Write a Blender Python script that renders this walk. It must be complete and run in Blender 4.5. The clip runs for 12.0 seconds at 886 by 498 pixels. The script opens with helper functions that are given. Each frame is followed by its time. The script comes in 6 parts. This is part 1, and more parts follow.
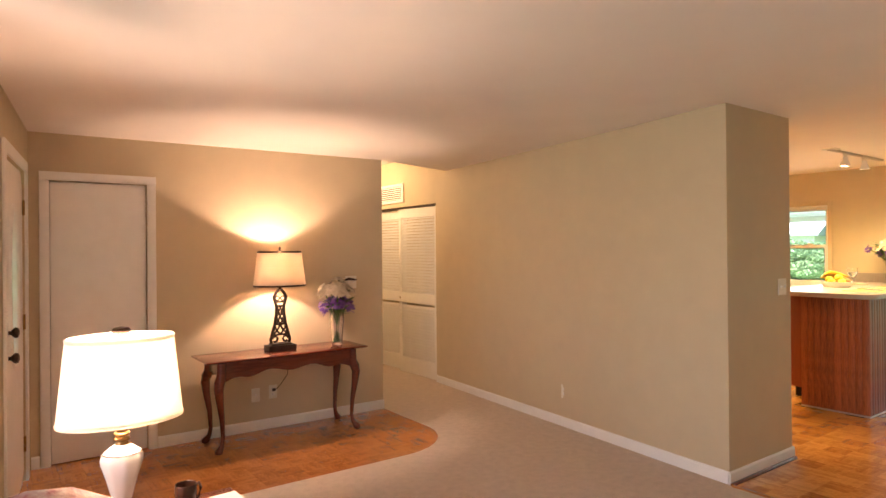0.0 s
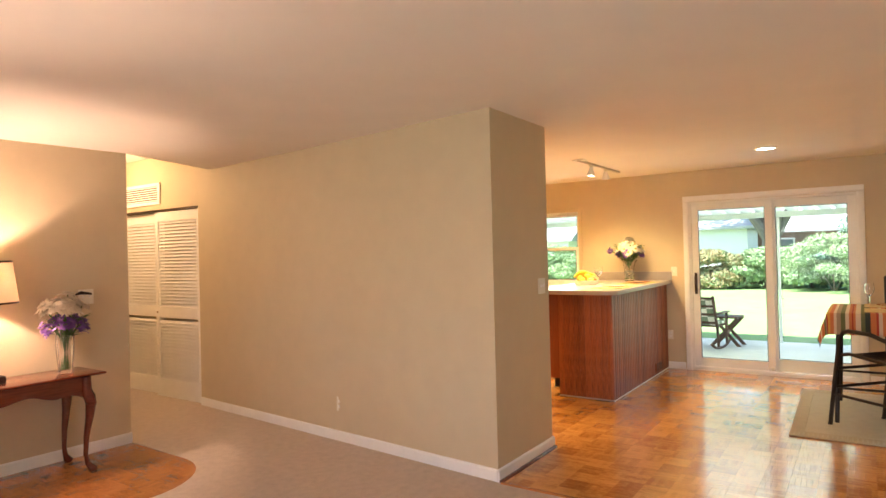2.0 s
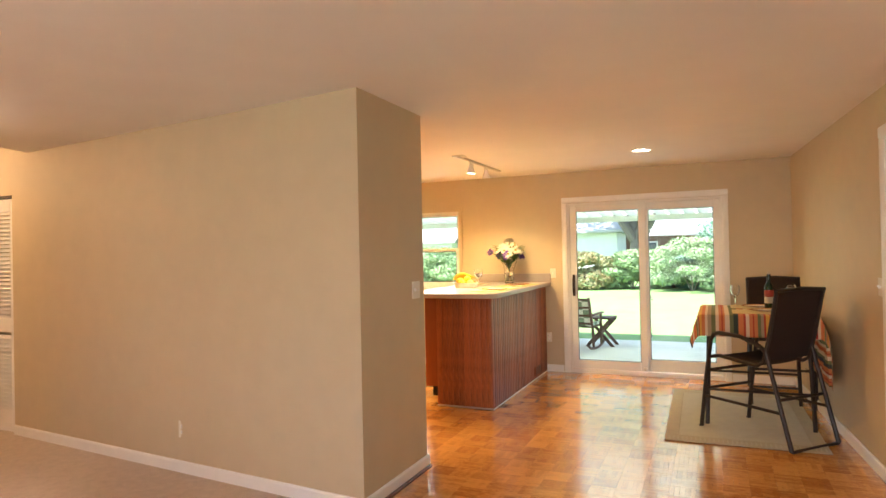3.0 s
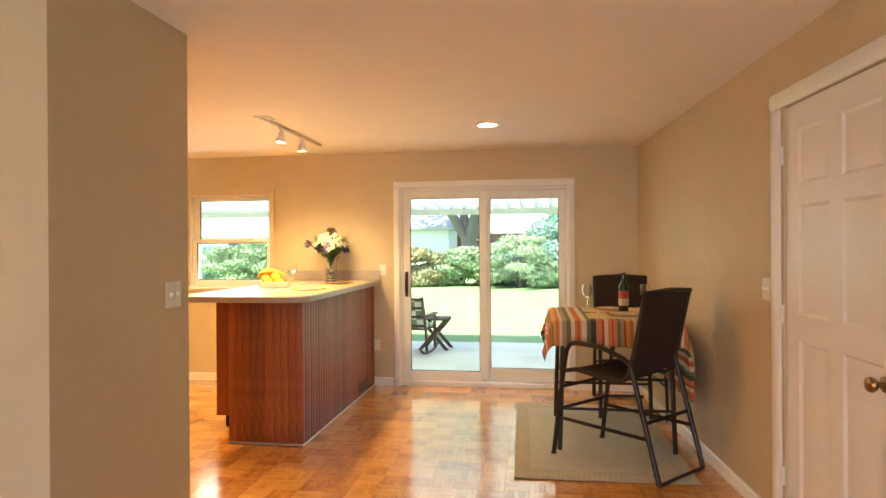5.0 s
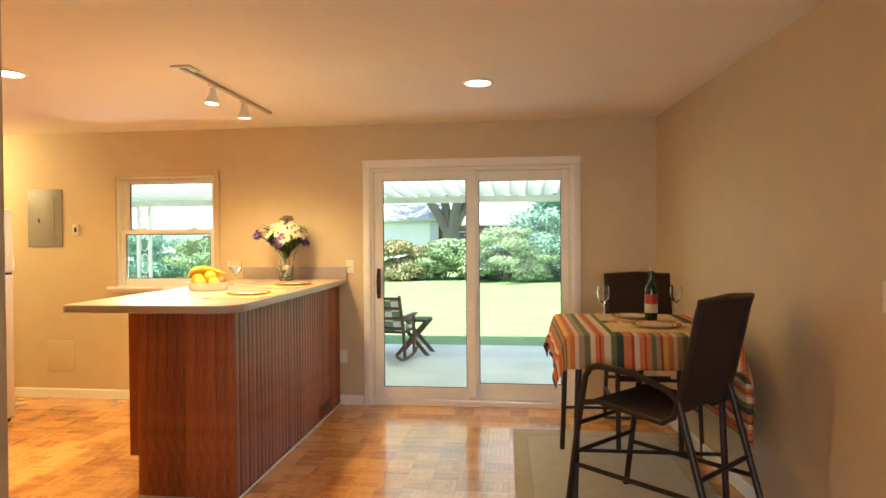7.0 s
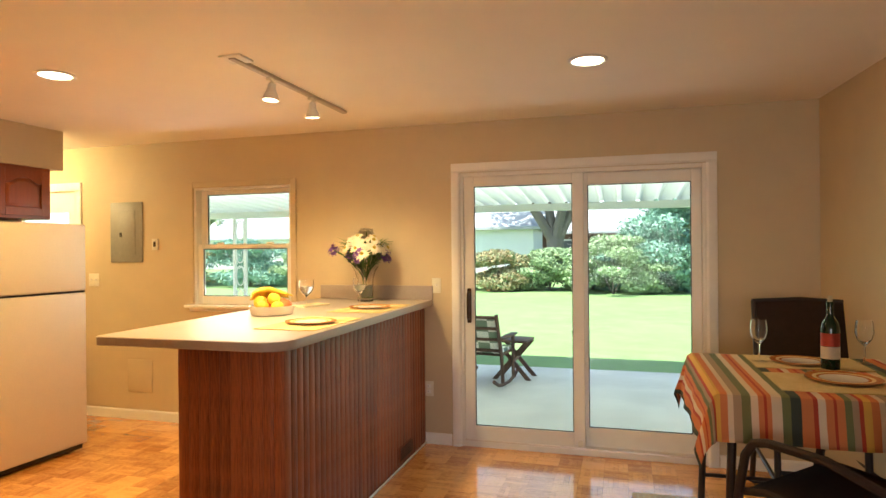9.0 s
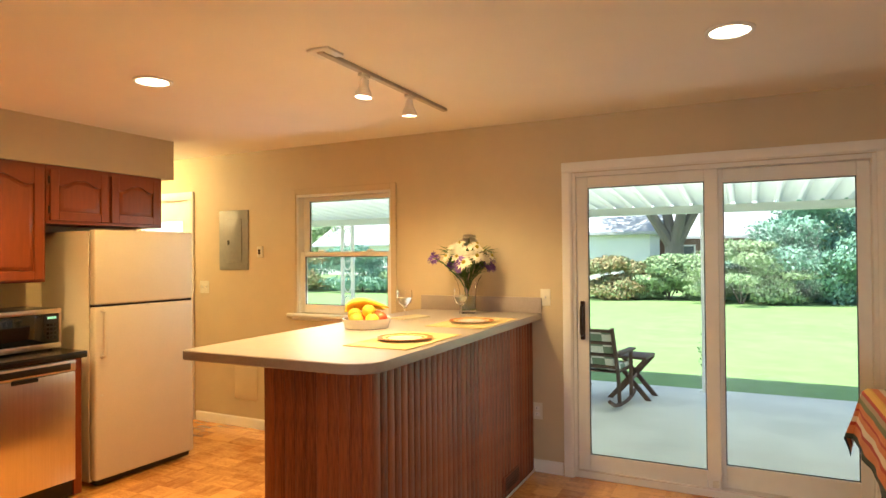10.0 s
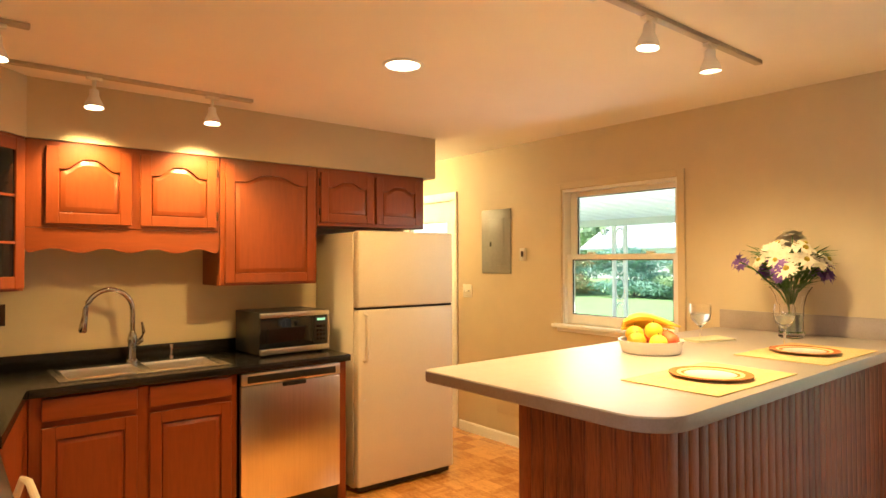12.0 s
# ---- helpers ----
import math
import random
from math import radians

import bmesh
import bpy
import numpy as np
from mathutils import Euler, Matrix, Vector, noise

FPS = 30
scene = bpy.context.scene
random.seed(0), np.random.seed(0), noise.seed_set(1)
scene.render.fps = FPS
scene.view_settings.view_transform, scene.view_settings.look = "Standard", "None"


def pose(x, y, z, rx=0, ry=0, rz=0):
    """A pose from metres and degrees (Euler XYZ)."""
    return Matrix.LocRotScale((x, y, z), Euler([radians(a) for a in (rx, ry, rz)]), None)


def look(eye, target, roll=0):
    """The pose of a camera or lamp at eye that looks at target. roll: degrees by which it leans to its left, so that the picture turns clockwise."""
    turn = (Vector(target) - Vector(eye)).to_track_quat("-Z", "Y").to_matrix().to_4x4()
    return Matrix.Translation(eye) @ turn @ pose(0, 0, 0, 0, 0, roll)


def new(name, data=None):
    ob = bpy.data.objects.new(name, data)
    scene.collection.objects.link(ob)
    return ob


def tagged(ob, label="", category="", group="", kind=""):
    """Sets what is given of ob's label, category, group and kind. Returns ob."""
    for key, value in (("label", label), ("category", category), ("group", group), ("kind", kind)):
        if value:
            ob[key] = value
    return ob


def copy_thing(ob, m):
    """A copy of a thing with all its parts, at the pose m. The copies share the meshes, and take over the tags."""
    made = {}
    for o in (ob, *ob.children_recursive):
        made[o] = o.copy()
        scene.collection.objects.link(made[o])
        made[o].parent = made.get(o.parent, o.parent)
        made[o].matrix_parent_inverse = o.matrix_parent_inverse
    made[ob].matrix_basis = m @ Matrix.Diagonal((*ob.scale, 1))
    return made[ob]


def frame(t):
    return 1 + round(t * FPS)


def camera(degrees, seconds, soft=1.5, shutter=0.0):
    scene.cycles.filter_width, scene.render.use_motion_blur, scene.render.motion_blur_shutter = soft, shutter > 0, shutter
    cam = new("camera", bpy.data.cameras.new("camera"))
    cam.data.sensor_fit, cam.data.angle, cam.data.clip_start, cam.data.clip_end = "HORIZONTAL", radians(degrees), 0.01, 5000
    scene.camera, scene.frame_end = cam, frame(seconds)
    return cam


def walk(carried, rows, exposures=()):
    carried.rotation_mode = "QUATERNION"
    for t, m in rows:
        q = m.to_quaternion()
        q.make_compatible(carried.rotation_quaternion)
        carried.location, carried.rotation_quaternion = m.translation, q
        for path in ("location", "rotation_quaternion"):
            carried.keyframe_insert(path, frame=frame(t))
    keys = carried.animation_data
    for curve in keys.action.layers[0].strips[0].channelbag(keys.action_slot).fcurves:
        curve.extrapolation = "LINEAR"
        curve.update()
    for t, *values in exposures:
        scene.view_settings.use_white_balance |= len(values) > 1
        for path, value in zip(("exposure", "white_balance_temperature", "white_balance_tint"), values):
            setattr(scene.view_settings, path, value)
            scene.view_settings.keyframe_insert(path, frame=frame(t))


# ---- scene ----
cam = camera(71.3, 12.0)
PATH = [
    (0, (-0.004, 0.155, 1.509), (1.177, 1.769, 1.515), -0.5),
    (0.5, (0.017, 0.16, 1.506), (1.337, 1.662, 1.518), -0.9),
    (1, (0.034, 0.184, 1.497), (1.471, 1.574, 1.519), -1.1),
    (1.5, (0.106, 0.21, 1.492), (1.658, 1.471, 1.514), -1.4),
    (2, (0.283, 0.266, 1.482), (1.935, 1.393, 1.502), -1.4),
    (2.5, (0.516, 0.339, 1.481), (2.264, 1.312, 1.499), -1.4),
    (3, (0.746, 0.409, 1.472), (2.577, 1.212, 1.489), -1.2),
    (3.5, (1.024, 0.47, 1.474), (2.919, 1.111, 1.487), -0.7),
    (5.5, (2.233, 0.721, 1.427), (4.218, 0.964, 1.414), -0.4),
    (6, (2.505, 0.761, 1.43), (4.492, 0.991, 1.408), -0.4),
    (6.5, (2.761, 0.781, 1.424), (4.748, 1.008, 1.397), -0.4),
    (8.5, (3.606, 0.867, 1.48), (5.568, 1.254, 1.466), -0.4),
    (9, (3.759, 0.869, 1.488), (5.679, 1.427, 1.488), -0.5),
    (9.5, (3.956, 0.912, 1.494), (5.822, 1.634, 1.508), -0.5),
    (10, (4.119, 0.972, 1.504), (5.912, 1.858, 1.526), -0.5),
    (10.5, (4.248, 1.026, 1.51), (5.941, 2.09, 1.54), -0.3),
    (11, (4.395, 1.164, 1.519), (5.976, 2.387, 1.549), -0.3),
    (11.5, (4.529, 1.292, 1.522), (5.967, 2.683, 1.554), -0.2),
    (12, (4.653, 1.387, 1.504), (5.916, 2.938, 1.541), -0.2),
]
EXPOSURES = [(0.0, 1.97), (1.0, 2.0), (1.8, 2.14), (2.5, 2.2), (3.5, 2.15), (5.5, 2.15), (6.5, 1.95), (8.5, 1.68), (10.0, 1.53), (12.0, 1.62)]
walk(cam, [(t, look(eye, target, roll)) for t, eye, target, roll in PATH], EXPOSURES)

# ---- world, sun, lamps ----
world = bpy.data.worlds.new("world")
scene.world = world
world.use_nodes = True
wn = world.node_tree.nodes
sky = wn.new("ShaderNodeTexSky")
sky.sky_type, sky.sun_disc = 'NISHITA', False
sky.sun_elevation, sky.sun_rotation = radians(62), radians(-43)
world.node_tree.links.new(sky.outputs[0], wn["Background"].inputs[0])
wn["Background"].inputs[1].default_value = 0.15
sun = new("sun", bpy.data.lights.new("sun", 'SUN'))
sun.data.energy, sun.data.angle, sun.data.color = 4.1, radians(0.6), (1.0, 0.95, 0.86)
sun.matrix_world = look((-15, 16, 41), (0, 0, 0))

XG = 8.275
WARM = (1.0, 0.67, 0.26)


def lamp(name, kind, where, power, colour=WARM, radius=0.05, target=None, angle=90, blend=0.6):
    d = bpy.data.lights.new(name, kind)
    d.energy, d.color, d.shadow_soft_size = power, colour, radius
    if kind == 'SPOT':
        d.spot_size, d.spot_blend = radians(angle), blend
    ob = new(name, d)
    ob.matrix_world = look(where, target) if target else pose(*where)
    return ob


def window_light(name, where, target, w, h, power, colour):
    d = bpy.data.lights.new(name, 'AREA')
    d.shape, d.size, d.size_y, d.energy, d.color = 'RECTANGLE', w, h, power, colour
    ob = new(name, d)
    ob.matrix_world = look(where, target)
    return ob


lamp("recessed_lamp_dining", 'SPOT', (6.968, 1.03, 2.425), 7, (1.0, 0.67, 0.19), 0.09, (6.968, 1.03, 0), 160, 0.8)
lamp("recessed_lamp_kitchen", 'SPOT', (6.356, 3.776, 2.425), 50, (1.0, 0.655, 0.20), 0.06, (6.356, 3.776, 0), 168, 0.5)
lamp("track_lamp_bar_a", 'SPOT', (6.71, 2.68, 2.285), 66, (1.0, 0.73, 0.34), 0.03, (6.55, 2.80, 1.1), 84, 1.0)
lamp("track_lamp_bar_b", 'SPOT', (7.19, 2.68, 2.285), 30, (1.0, 0.73, 0.34), 0.03, (7.62, 2.76, 1.1), 104, 1.0)
lamp("track_lamp_sink_a", 'SPOT', (5.245, 4.885, 2.245), 23, WARM, 0.035, (5.28, 5.13, 1.35), 112, 0.7)
lamp("track_lamp_sink_b", 'SPOT', (5.825, 4.885, 2.245), 28, WARM, 0.035, (5.80, 5.13, 1.35), 112, 0.7)
lamp("track_lamp_sink_c", 'SPOT', (4.81, 4.28, 2.25), 22, WARM, 0.035, (4.9, 4.2, 1.0), 110, 0.9)
lamp("back_hall_lamp", 'POINT', (7.55, 6.2, 2.2), 18, (1.0, 0.74, 0.33), 0.12)
lamp("hall_lamp", 'POINT', (3.45, 7.0, 2.4), 9, (1.0, 0.67, 0.38), 0.1)
lamp("console_lamp_bulb", 'POINT', (1.92, 5.07, 1.40), 14.5, (1.0, 0.66, 0.49), 0.022)
lamp("end_table_lamp_bulb", 'POINT', (0.38, 2.686, 1.06), 12, (1.0, 0.64, 0.49), 0.04)
window_light("front_window_light", (-2.52, 0.9, 1.35), (3.9, 2.4, 0.9), 2.6, 1.5, 23, (1.0, 0.91, 1.0))
window_light("patio_door_light", (XG - 0.04, 1.18, 1.06), (6.0, 1.25, 0.7), 1.6, 1.9, 1.1, (1.0, 0.96, 0.90))
window_light("kitchen_window_light", (XG - 0.03, 3.945, 1.53), (6.4, 3.8, 0.9), 0.85, 0.9, 2, (1.0, 0.96, 0.90))


# ---- materials ----
def mat(name, a, b=None, scale=8.0, rough=0.5, metal=0.0, bump=0.0, bump_scale=None, stretch=(1, 1, 1), spec=0.5, rvar=0.0, island=0.0, detail=4.0, coat=0.0):
    m = bpy.data.materials.new(name)
    m.use_nodes = True
    n, l = m.node_tree.nodes, m.node_tree.links
    p = n["Principled BSDF"]
    p.inputs["Roughness"].default_value = rough
    p.inputs["Metallic"].default_value = metal
    p.inputs["Specular IOR Level"].default_value = spec
    p.inputs["Coat Weight"].default_value = coat
    p.inputs["Coat Roughness"].default_value = 0.12
    b = b or tuple(c * 0.86 for c in a)
    tc, mp = n.new("ShaderNodeTexCoord"), n.new("ShaderNodeMapping")
    mp.inputs["Scale"].default_value = stretch
    l.new(tc.outputs["Object"], mp.inputs[0])
    nz = n.new("ShaderNodeTexNoise")
    nz.inputs["Scale"].default_value, nz.inputs["Detail"].default_value = scale, detail
    l.new(mp.outputs[0], nz.inputs["Vector"])
    big = n.new("ShaderNodeTexNoise")
    big.inputs["Scale"].default_value = scale * 0.13
    l.new(mp.outputs[0], big.inputs["Vector"])
    add = n.new("ShaderNodeMath")
    add.operation = 'MULTIPLY_ADD'
    l.new(big.outputs[0], add.inputs[0])
    add.inputs[1].default_value = 0.6
    l.new(nz.outputs[0], add.inputs[2])
    fac = add.outputs[0]
    if island:
        geo, inf = n.new("ShaderNodeNewGeometry"), n.new("ShaderNodeObjectInfo")
        s = n.new("ShaderNodeMath")
        s.operation = 'ADD'
        l.new(geo.outputs["Random Per Island"], s.inputs[0])
        l.new(inf.outputs["Random"], s.inputs[1])
        fr = n.new("ShaderNodeMath")
        fr.operation = 'FRACT'
        l.new(s.outputs[0], fr.inputs[0])
        q = n.new("ShaderNodeMath")
        q.operation = 'MULTIPLY_ADD'
        l.new(fr.outputs[0], q.inputs[0])
        q.inputs[1].default_value = island
        l.new(fac, q.inputs[2])
        off = n.new("ShaderNodeMath")
        off.operation = 'SUBTRACT'
        l.new(q.outputs[0], off.inputs[0])
        off.inputs[1].default_value = island * 0.5
        fac = off.outputs[0]
    ramp = n.new("ShaderNodeValToRGB")
    ramp.color_ramp.elements[0].position, ramp.color_ramp.elements[1].position = 0.5, 1.05
    ramp.color_ramp.elements[0].color, ramp.color_ramp.elements[1].color = (*b, 1), (*a, 1)
    l.new(fac, ramp.inputs[0])
    l.new(ramp.outputs[0], p.inputs["Base Color"])
    if rvar:
        mr = n.new("ShaderNodeMapRange")
        mr.inputs["To Min"].default_value, mr.inputs["To Max"].default_value = max(rough - rvar, 0.02), rough + rvar
        l.new(big.outputs[0], mr.inputs[0])
        l.new(mr.outputs[0], p.inputs["Roughness"])
    if bump:
        bn, bt = n.new("ShaderNodeBump"), n.new("ShaderNodeTexNoise")
        bt.inputs["Scale"].default_value = bump_scale or scale * 3
        l.new(mp.outputs[0], bt.inputs["Vector"])
        bn.inputs["Strength"].default_value, bn.inputs["Distance"].default_value = bump, 0.01
        l.new(bt.outputs[0], bn.inputs["Height"])
        l.new(bn.outputs[0], p.inputs["Normal"])
    return m


def glass(name, tint=(1, 1, 1), rough=0.0, ior=1.45):
    m = mat(name, tint, tint, rough=rough)
    n, l = m.node_tree.nodes, m.node_tree.links
    p = n["Principled BSDF"]
    p.inputs["Transmission Weight"].default_value, p.inputs["IOR"].default_value = 1.0, ior
    return m


def pane_glass(name):
    m = bpy.data.materials.new(name)
    m.use_nodes = True
    n, l = m.node_tree.nodes, m.node_tree.links
    n.remove(n["Principled BSDF"])
    t, g, x, f = n.new("ShaderNodeBsdfTransparent"), n.new("ShaderNodeBsdfGlossy"), n.new("ShaderNodeMixShader"), n.new("ShaderNodeFresnel")
    g.inputs["Roughness"].default_value = 0.02
    t.inputs[0].default_value = (0.95, 0.98, 0.96, 1)
    f.inputs[0].default_value = 1.2
    l.new(f.outputs[0], x.inputs[0])
    l.new(t.outputs[0], x.inputs[1])
    l.new(g.outputs[0], x.inputs[2])
    l.new(x.outputs[0], n["Material Output"].inputs[0])
    return m


def glow(name, colour, strength):
    m = mat(name, colour, colour)
    p = m.node_tree.nodes["Principled BSDF"]
    p.inputs["Emission Color"].default_value, p.inputs["Emission Strength"].default_value = (*colour, 1), strength
    return m


def shade_cloth(name, colour, through_light=0.6):
    m = mat(name, colour, tuple(c * 0.95 for c in colour), scale=120, rough=0.9, bump=0.1)
    n, l = m.node_tree.nodes, m.node_tree.links
    tr, x = n.new("ShaderNodeBsdfTranslucent"), n.new("ShaderNodeMixShader")
    tr.inputs[0].default_value = (*colour, 1)
    x.inputs[0].default_value = through_light
    l.new(n["Principled BSDF"].outputs[0], x.inputs[1])
    l.new(tr.outputs[0], x.inputs[2])
    l.new(x.outputs[0], n["Material Output"].inputs[0])
    return m


WALL = mat("beige wall paint", (0.615, 0.502, 0.335), (0.58, 0.472, 0.315), scale=6, rough=0.62, bump=0.06, bump_scale=180)
CEIL = mat("ceiling paint", (0.92, 0.855, 0.785), (0.89, 0.825, 0.755), scale=3, rough=0.85, bump=0.08, bump_scale=120)
WHITE = mat("white trim paint", (0.88, 0.865, 0.84), (0.83, 0.815, 0.79), scale=9, rough=0.38, bump=0.03, bump_scale=60)
PARQ = mat("oak parquet", (0.80, 0.385, 0.105), (0.44, 0.165, 0.038), scale=26, rough=0.17, rvar=0.02, bump=0.02, stretch=(6, 1, 1), island=0.20, coat=0.8)
# same oak parquet in a darker tone, for the entrance and threshold
PARQE = mat("darker oak parquet", (0.50, 0.19, 0.046), (0.26, 0.085, 0.02), scale=26, rough=0.22, rvar=0.03, bump=0.02, stretch=(6, 1, 1), island=0.16, coat=0.6)
for pm_ in (PARQ, PARQE):
    n_, l_ = pm_.node_tree.nodes, pm_.node_tree.links
    geo_, off_, div_, flo_, wn_ = n_.new("ShaderNodeNewGeometry"), n_.new("ShaderNodeVectorMath"), n_.new("ShaderNodeVectorMath"), n_.new("ShaderNodeVectorMath"), n_.new("ShaderNodeTexWhiteNoise")
    off_.operation, div_.operation, flo_.operation = 'ADD', 'SCALE', 'FLOOR'
    off_.inputs[1].default_value = (-3.77 if pm_ is PARQ else 0.096, 0.826 if pm_ is PARQ else -4.0, 0.5)
    div_.inputs["Scale"].default_value = 1 / 0.152
    flat_ = n_.new("ShaderNodeVectorMath")
    flat_.operation = 'MULTIPLY'
    flat_.inputs[1].default_value = (1, 1, 0)
    for a_, b_ in ((geo_.outputs["Position"], off_.inputs[0]), (off_.outputs[0], div_.inputs[0]), (div_.outputs[0], flo_.inputs[0]), (flo_.outputs[0], flat_.inputs[0]), (flat_.outputs[0], wn_.inputs["Vector"])):
        l_.new(a_, b_)
    mix_ = n_.new("ShaderNodeMapRange")
    mix_.inputs["To Min"].default_value, mix_.inputs["To Max"].default_value = (-0.22, 0.22) if pm_ is PARQ else (-0.11, 0.11)
    l_.new(wn_.outputs["Value"], mix_.inputs[0])
    sum_ = n_.new("ShaderNodeMath")
    ramp_ = [q for q in n_ if q.type == 'VALTORGB'][0]
    l_.new(ramp_.inputs[0].links[0].from_socket, sum_.inputs[0])
    l_.new(mix_.outputs[0], sum_.inputs[1])
    l_.new(sum_.outputs[0], ramp_.inputs[0])
CHERRY = mat("polished cherry wood", (0.15, 0.028, 0.012), (0.08, 0.014, 0.006), scale=12, rough=0.22, rvar=0.06, bump=0.05, stretch=(0.8, 7, 7), coat=0.4)
CARPET = mat("beige carpet", (0.66, 0.55, 0.465), (0.52, 0.43, 0.36), scale=140, rough=0.97, bump=0.6, bump_scale=420, spec=0.1)
OAK = mat("stained oak", (0.235, 0.046, 0.0075), (0.19, 0.035, 0.0055), scale=9, rough=0.38, rvar=0.08, bump=0.05, stretch=(6, 6, 0.7), coat=0.15)
OAKH = mat("stained oak cross grain", (0.235, 0.046, 0.0075), (0.19, 0.035, 0.0055), scale=9, rough=0.38, rvar=0.08, bump=0.05, stretch=(0.7, 6, 6), coat=0.15)
BEAD = mat("dark beadboard", (0.34, 0.10, 0.036), (0.115, 0.028, 0.010), scale=24, spec=0.35, rough=0.42, rvar=0.1, bump=0.12, stretch=(7, 7, 0.5), island=0.3)
GROOVE = mat("beadboard groove", (0.11, 0.03, 0.013), scale=20, rough=0.7)
LAMINATE = mat("taupe laminate", (0.41, 0.345, 0.31), (0.36, 0.30, 0.265), scale=160, rough=0.34, bump=0.02)
BLACKTOP = mat("black speckled laminate", (0.013, 0.011, 0.010), (0.004, 0.004, 0.004), scale=150, rough=0.2, bump=0.03)
FRIDGE = mat("almond fridge enamel", (0.72, 0.63, 0.53), (0.69, 0.60, 0.50), scale=70, rough=0.36, bump=0.12, bump_scale=300)
STEEL = mat("brushed steel", (0.78, 0.73, 0.67), (0.66, 0.61, 0.56), scale=20, rough=0.28, metal=1.0, bump=0.04, stretch=(40, 40, 0.6))
CHROME = mat("satin nickel", (0.50, 0.46, 0.41), scale=20, rough=0.16, metal=1.0)
BLACK = mat("black plastic", (0.018, 0.017, 0.016), (0.010, 0.010, 0.010), scale=30, rough=0.3)
DARKGLASS = mat("dark appliance glass", (0.008, 0.008, 0.009), scale=10, rough=0.06)
BRONZE = mat("dark bronze", (0.06, 0.035, 0.02), (0.03, 0.017, 0.01), scale=40, rough=0.4, metal=0.7)
BRASS = mat("aged brass", (0.35, 0.22, 0.09), (0.22, 0.13, 0.05), scale=40, rough=0.35, metal=1.0)
PLATE = mat("ivory plastic", (0.82, 0.78, 0.68), scale=20, rough=0.4)
GREY = mat("grey enamel", (0.30, 0.30, 0.275), (0.26, 0.26, 0.24), scale=30, rough=0.45, bump=0.04)
RAIL = mat("beige track rail", (0.50, 0.43, 0.34), scale=20, rough=0.4)
PANE = pane_glass("window pane")
VINYL = mat("white vinyl", (0.83, 0.82, 0.79), (0.79, 0.775, 0.74), scale=12, rough=0.35)
SUB = mat("dark wood subfloor", (0.24, 0.09, 0.025), (0.16, 0.055, 0.015), scale=12, rough=0.6)
# near-black base colour stands in for the shade inside gaps and recesses
GAP_SHADE = mat("painted gap shade", (0.012, 0.010, 0.009), scale=20, rough=0.9)
BULB = glow("lit bulb", (1.0, 0.80, 0.50), 9.5)
LENS = glow("lit lens", (1.0, 0.83, 0.56), 7.0)
SINKM = mat("polished sink steel", (0.86, 0.84, 0.80), (0.78, 0.76, 0.72), scale=30, rough=0.22, metal=1.0)
CONCRETE = mat("patio concrete", (0.76, 0.73, 0.69), (0.56, 0.545, 0.52), scale=1.6, rough=0.85, bump=0.2, bump_scale=60)
LAWN = mat("lawn", (0.21, 0.33, 0.12), (0.155, 0.26, 0.085), scale=2.5, rough=0.95, bump=0.6, bump_scale=30)
METALROOF = mat("painted patio roof", (0.74, 0.78, 0.70), (0.66, 0.70, 0.62), scale=5, rough=0.5)
ROOFSHEET = shade_cloth("translucent fibreglass roof sheet", (0.74, 0.77, 0.71), 0.7)


# ---- mesh helpers ----
def box(bm, x0, x1, y0, y1, z0, z1, bev=0.0, seg=2):
    g = bmesh.ops.create_cube(bm, size=1.0, matrix=Matrix.LocRotScale(((x0 + x1) / 2, (y0 + y1) / 2, (z0 + z1) / 2), None, (abs(x1 - x0), abs(y1 - y0), abs(z1 - z0))))
    if bev:
        es = {e for v in g["verts"] for e in v.link_edges}
        bmesh.ops.bevel(bm, geom=list(es), offset=bev, segments=seg, affect='EDGES', profile=0.5)
    return bm


def prism(bm, poly, z0, z1):
    lo = [bm.verts.new((x, y, z0)) for x, y in poly]
    hi = [bm.verts.new((x, y, z1)) for x, y in poly]
    n = len(poly)
    bm.faces.new(lo[::-1])
    bm.faces.new(hi)
    for i in range(n):
        bm.faces.new((lo[i], lo[(i + 1) % n], hi[(i + 1) % n], hi[i]))
    return bm


def rings(bm, loops, close=True, cap=True):
    vs = [[bm.verts.new(p) for p in lp] for lp in loops]
    n = len(vs[0])
    for a, b in zip(vs, vs[1:]):
        for i in range(n if close else n - 1):
            bm.faces.new((a[i], a[(i + 1) % n], b[(i + 1) % n], b[i]))
    if cap:
        bm.faces.new(vs[0][::-1])
        bm.faces.new(vs[-1])
    return bm


def lathe(bm, prof, c=(0, 0, 0), seg=24, sx=1.0, sy=1.0, cap=True):
    return rings(bm, [[(c[0] + sx * r * math.cos(2 * math.pi * i / seg), c[1] + sy * r * math.sin(2 * math.pi * i / seg), c[2] + z) for i in range(seg)] for r, z in prof], True, cap)


def tube(bm, pts, radii, seg=10):
    pts = [Vector(p) for p in pts]
    if not isinstance(radii, (list, tuple)):
        radii = [radii] * len(pts)
    loops, up = [], Vector((0.13, 0.21, 0.97))
    for i, p in enumerate(pts):
        d = (pts[min(i + 1, len(pts) - 1)] - pts[max(i - 1, 0)]).normalized()
        if abs(d.dot(up)) > 0.97:
            up = Vector((0.95, 0.3, 0.05))
        u = d.cross(up).normalized()
        v = d.cross(u).normalized()
        loops.append([p + radii[i] * (u * math.cos(2 * math.pi * k / seg) + v * math.sin(2 * math.pi * k / seg)) for k in range(seg)])
    return rings(bm, loops)


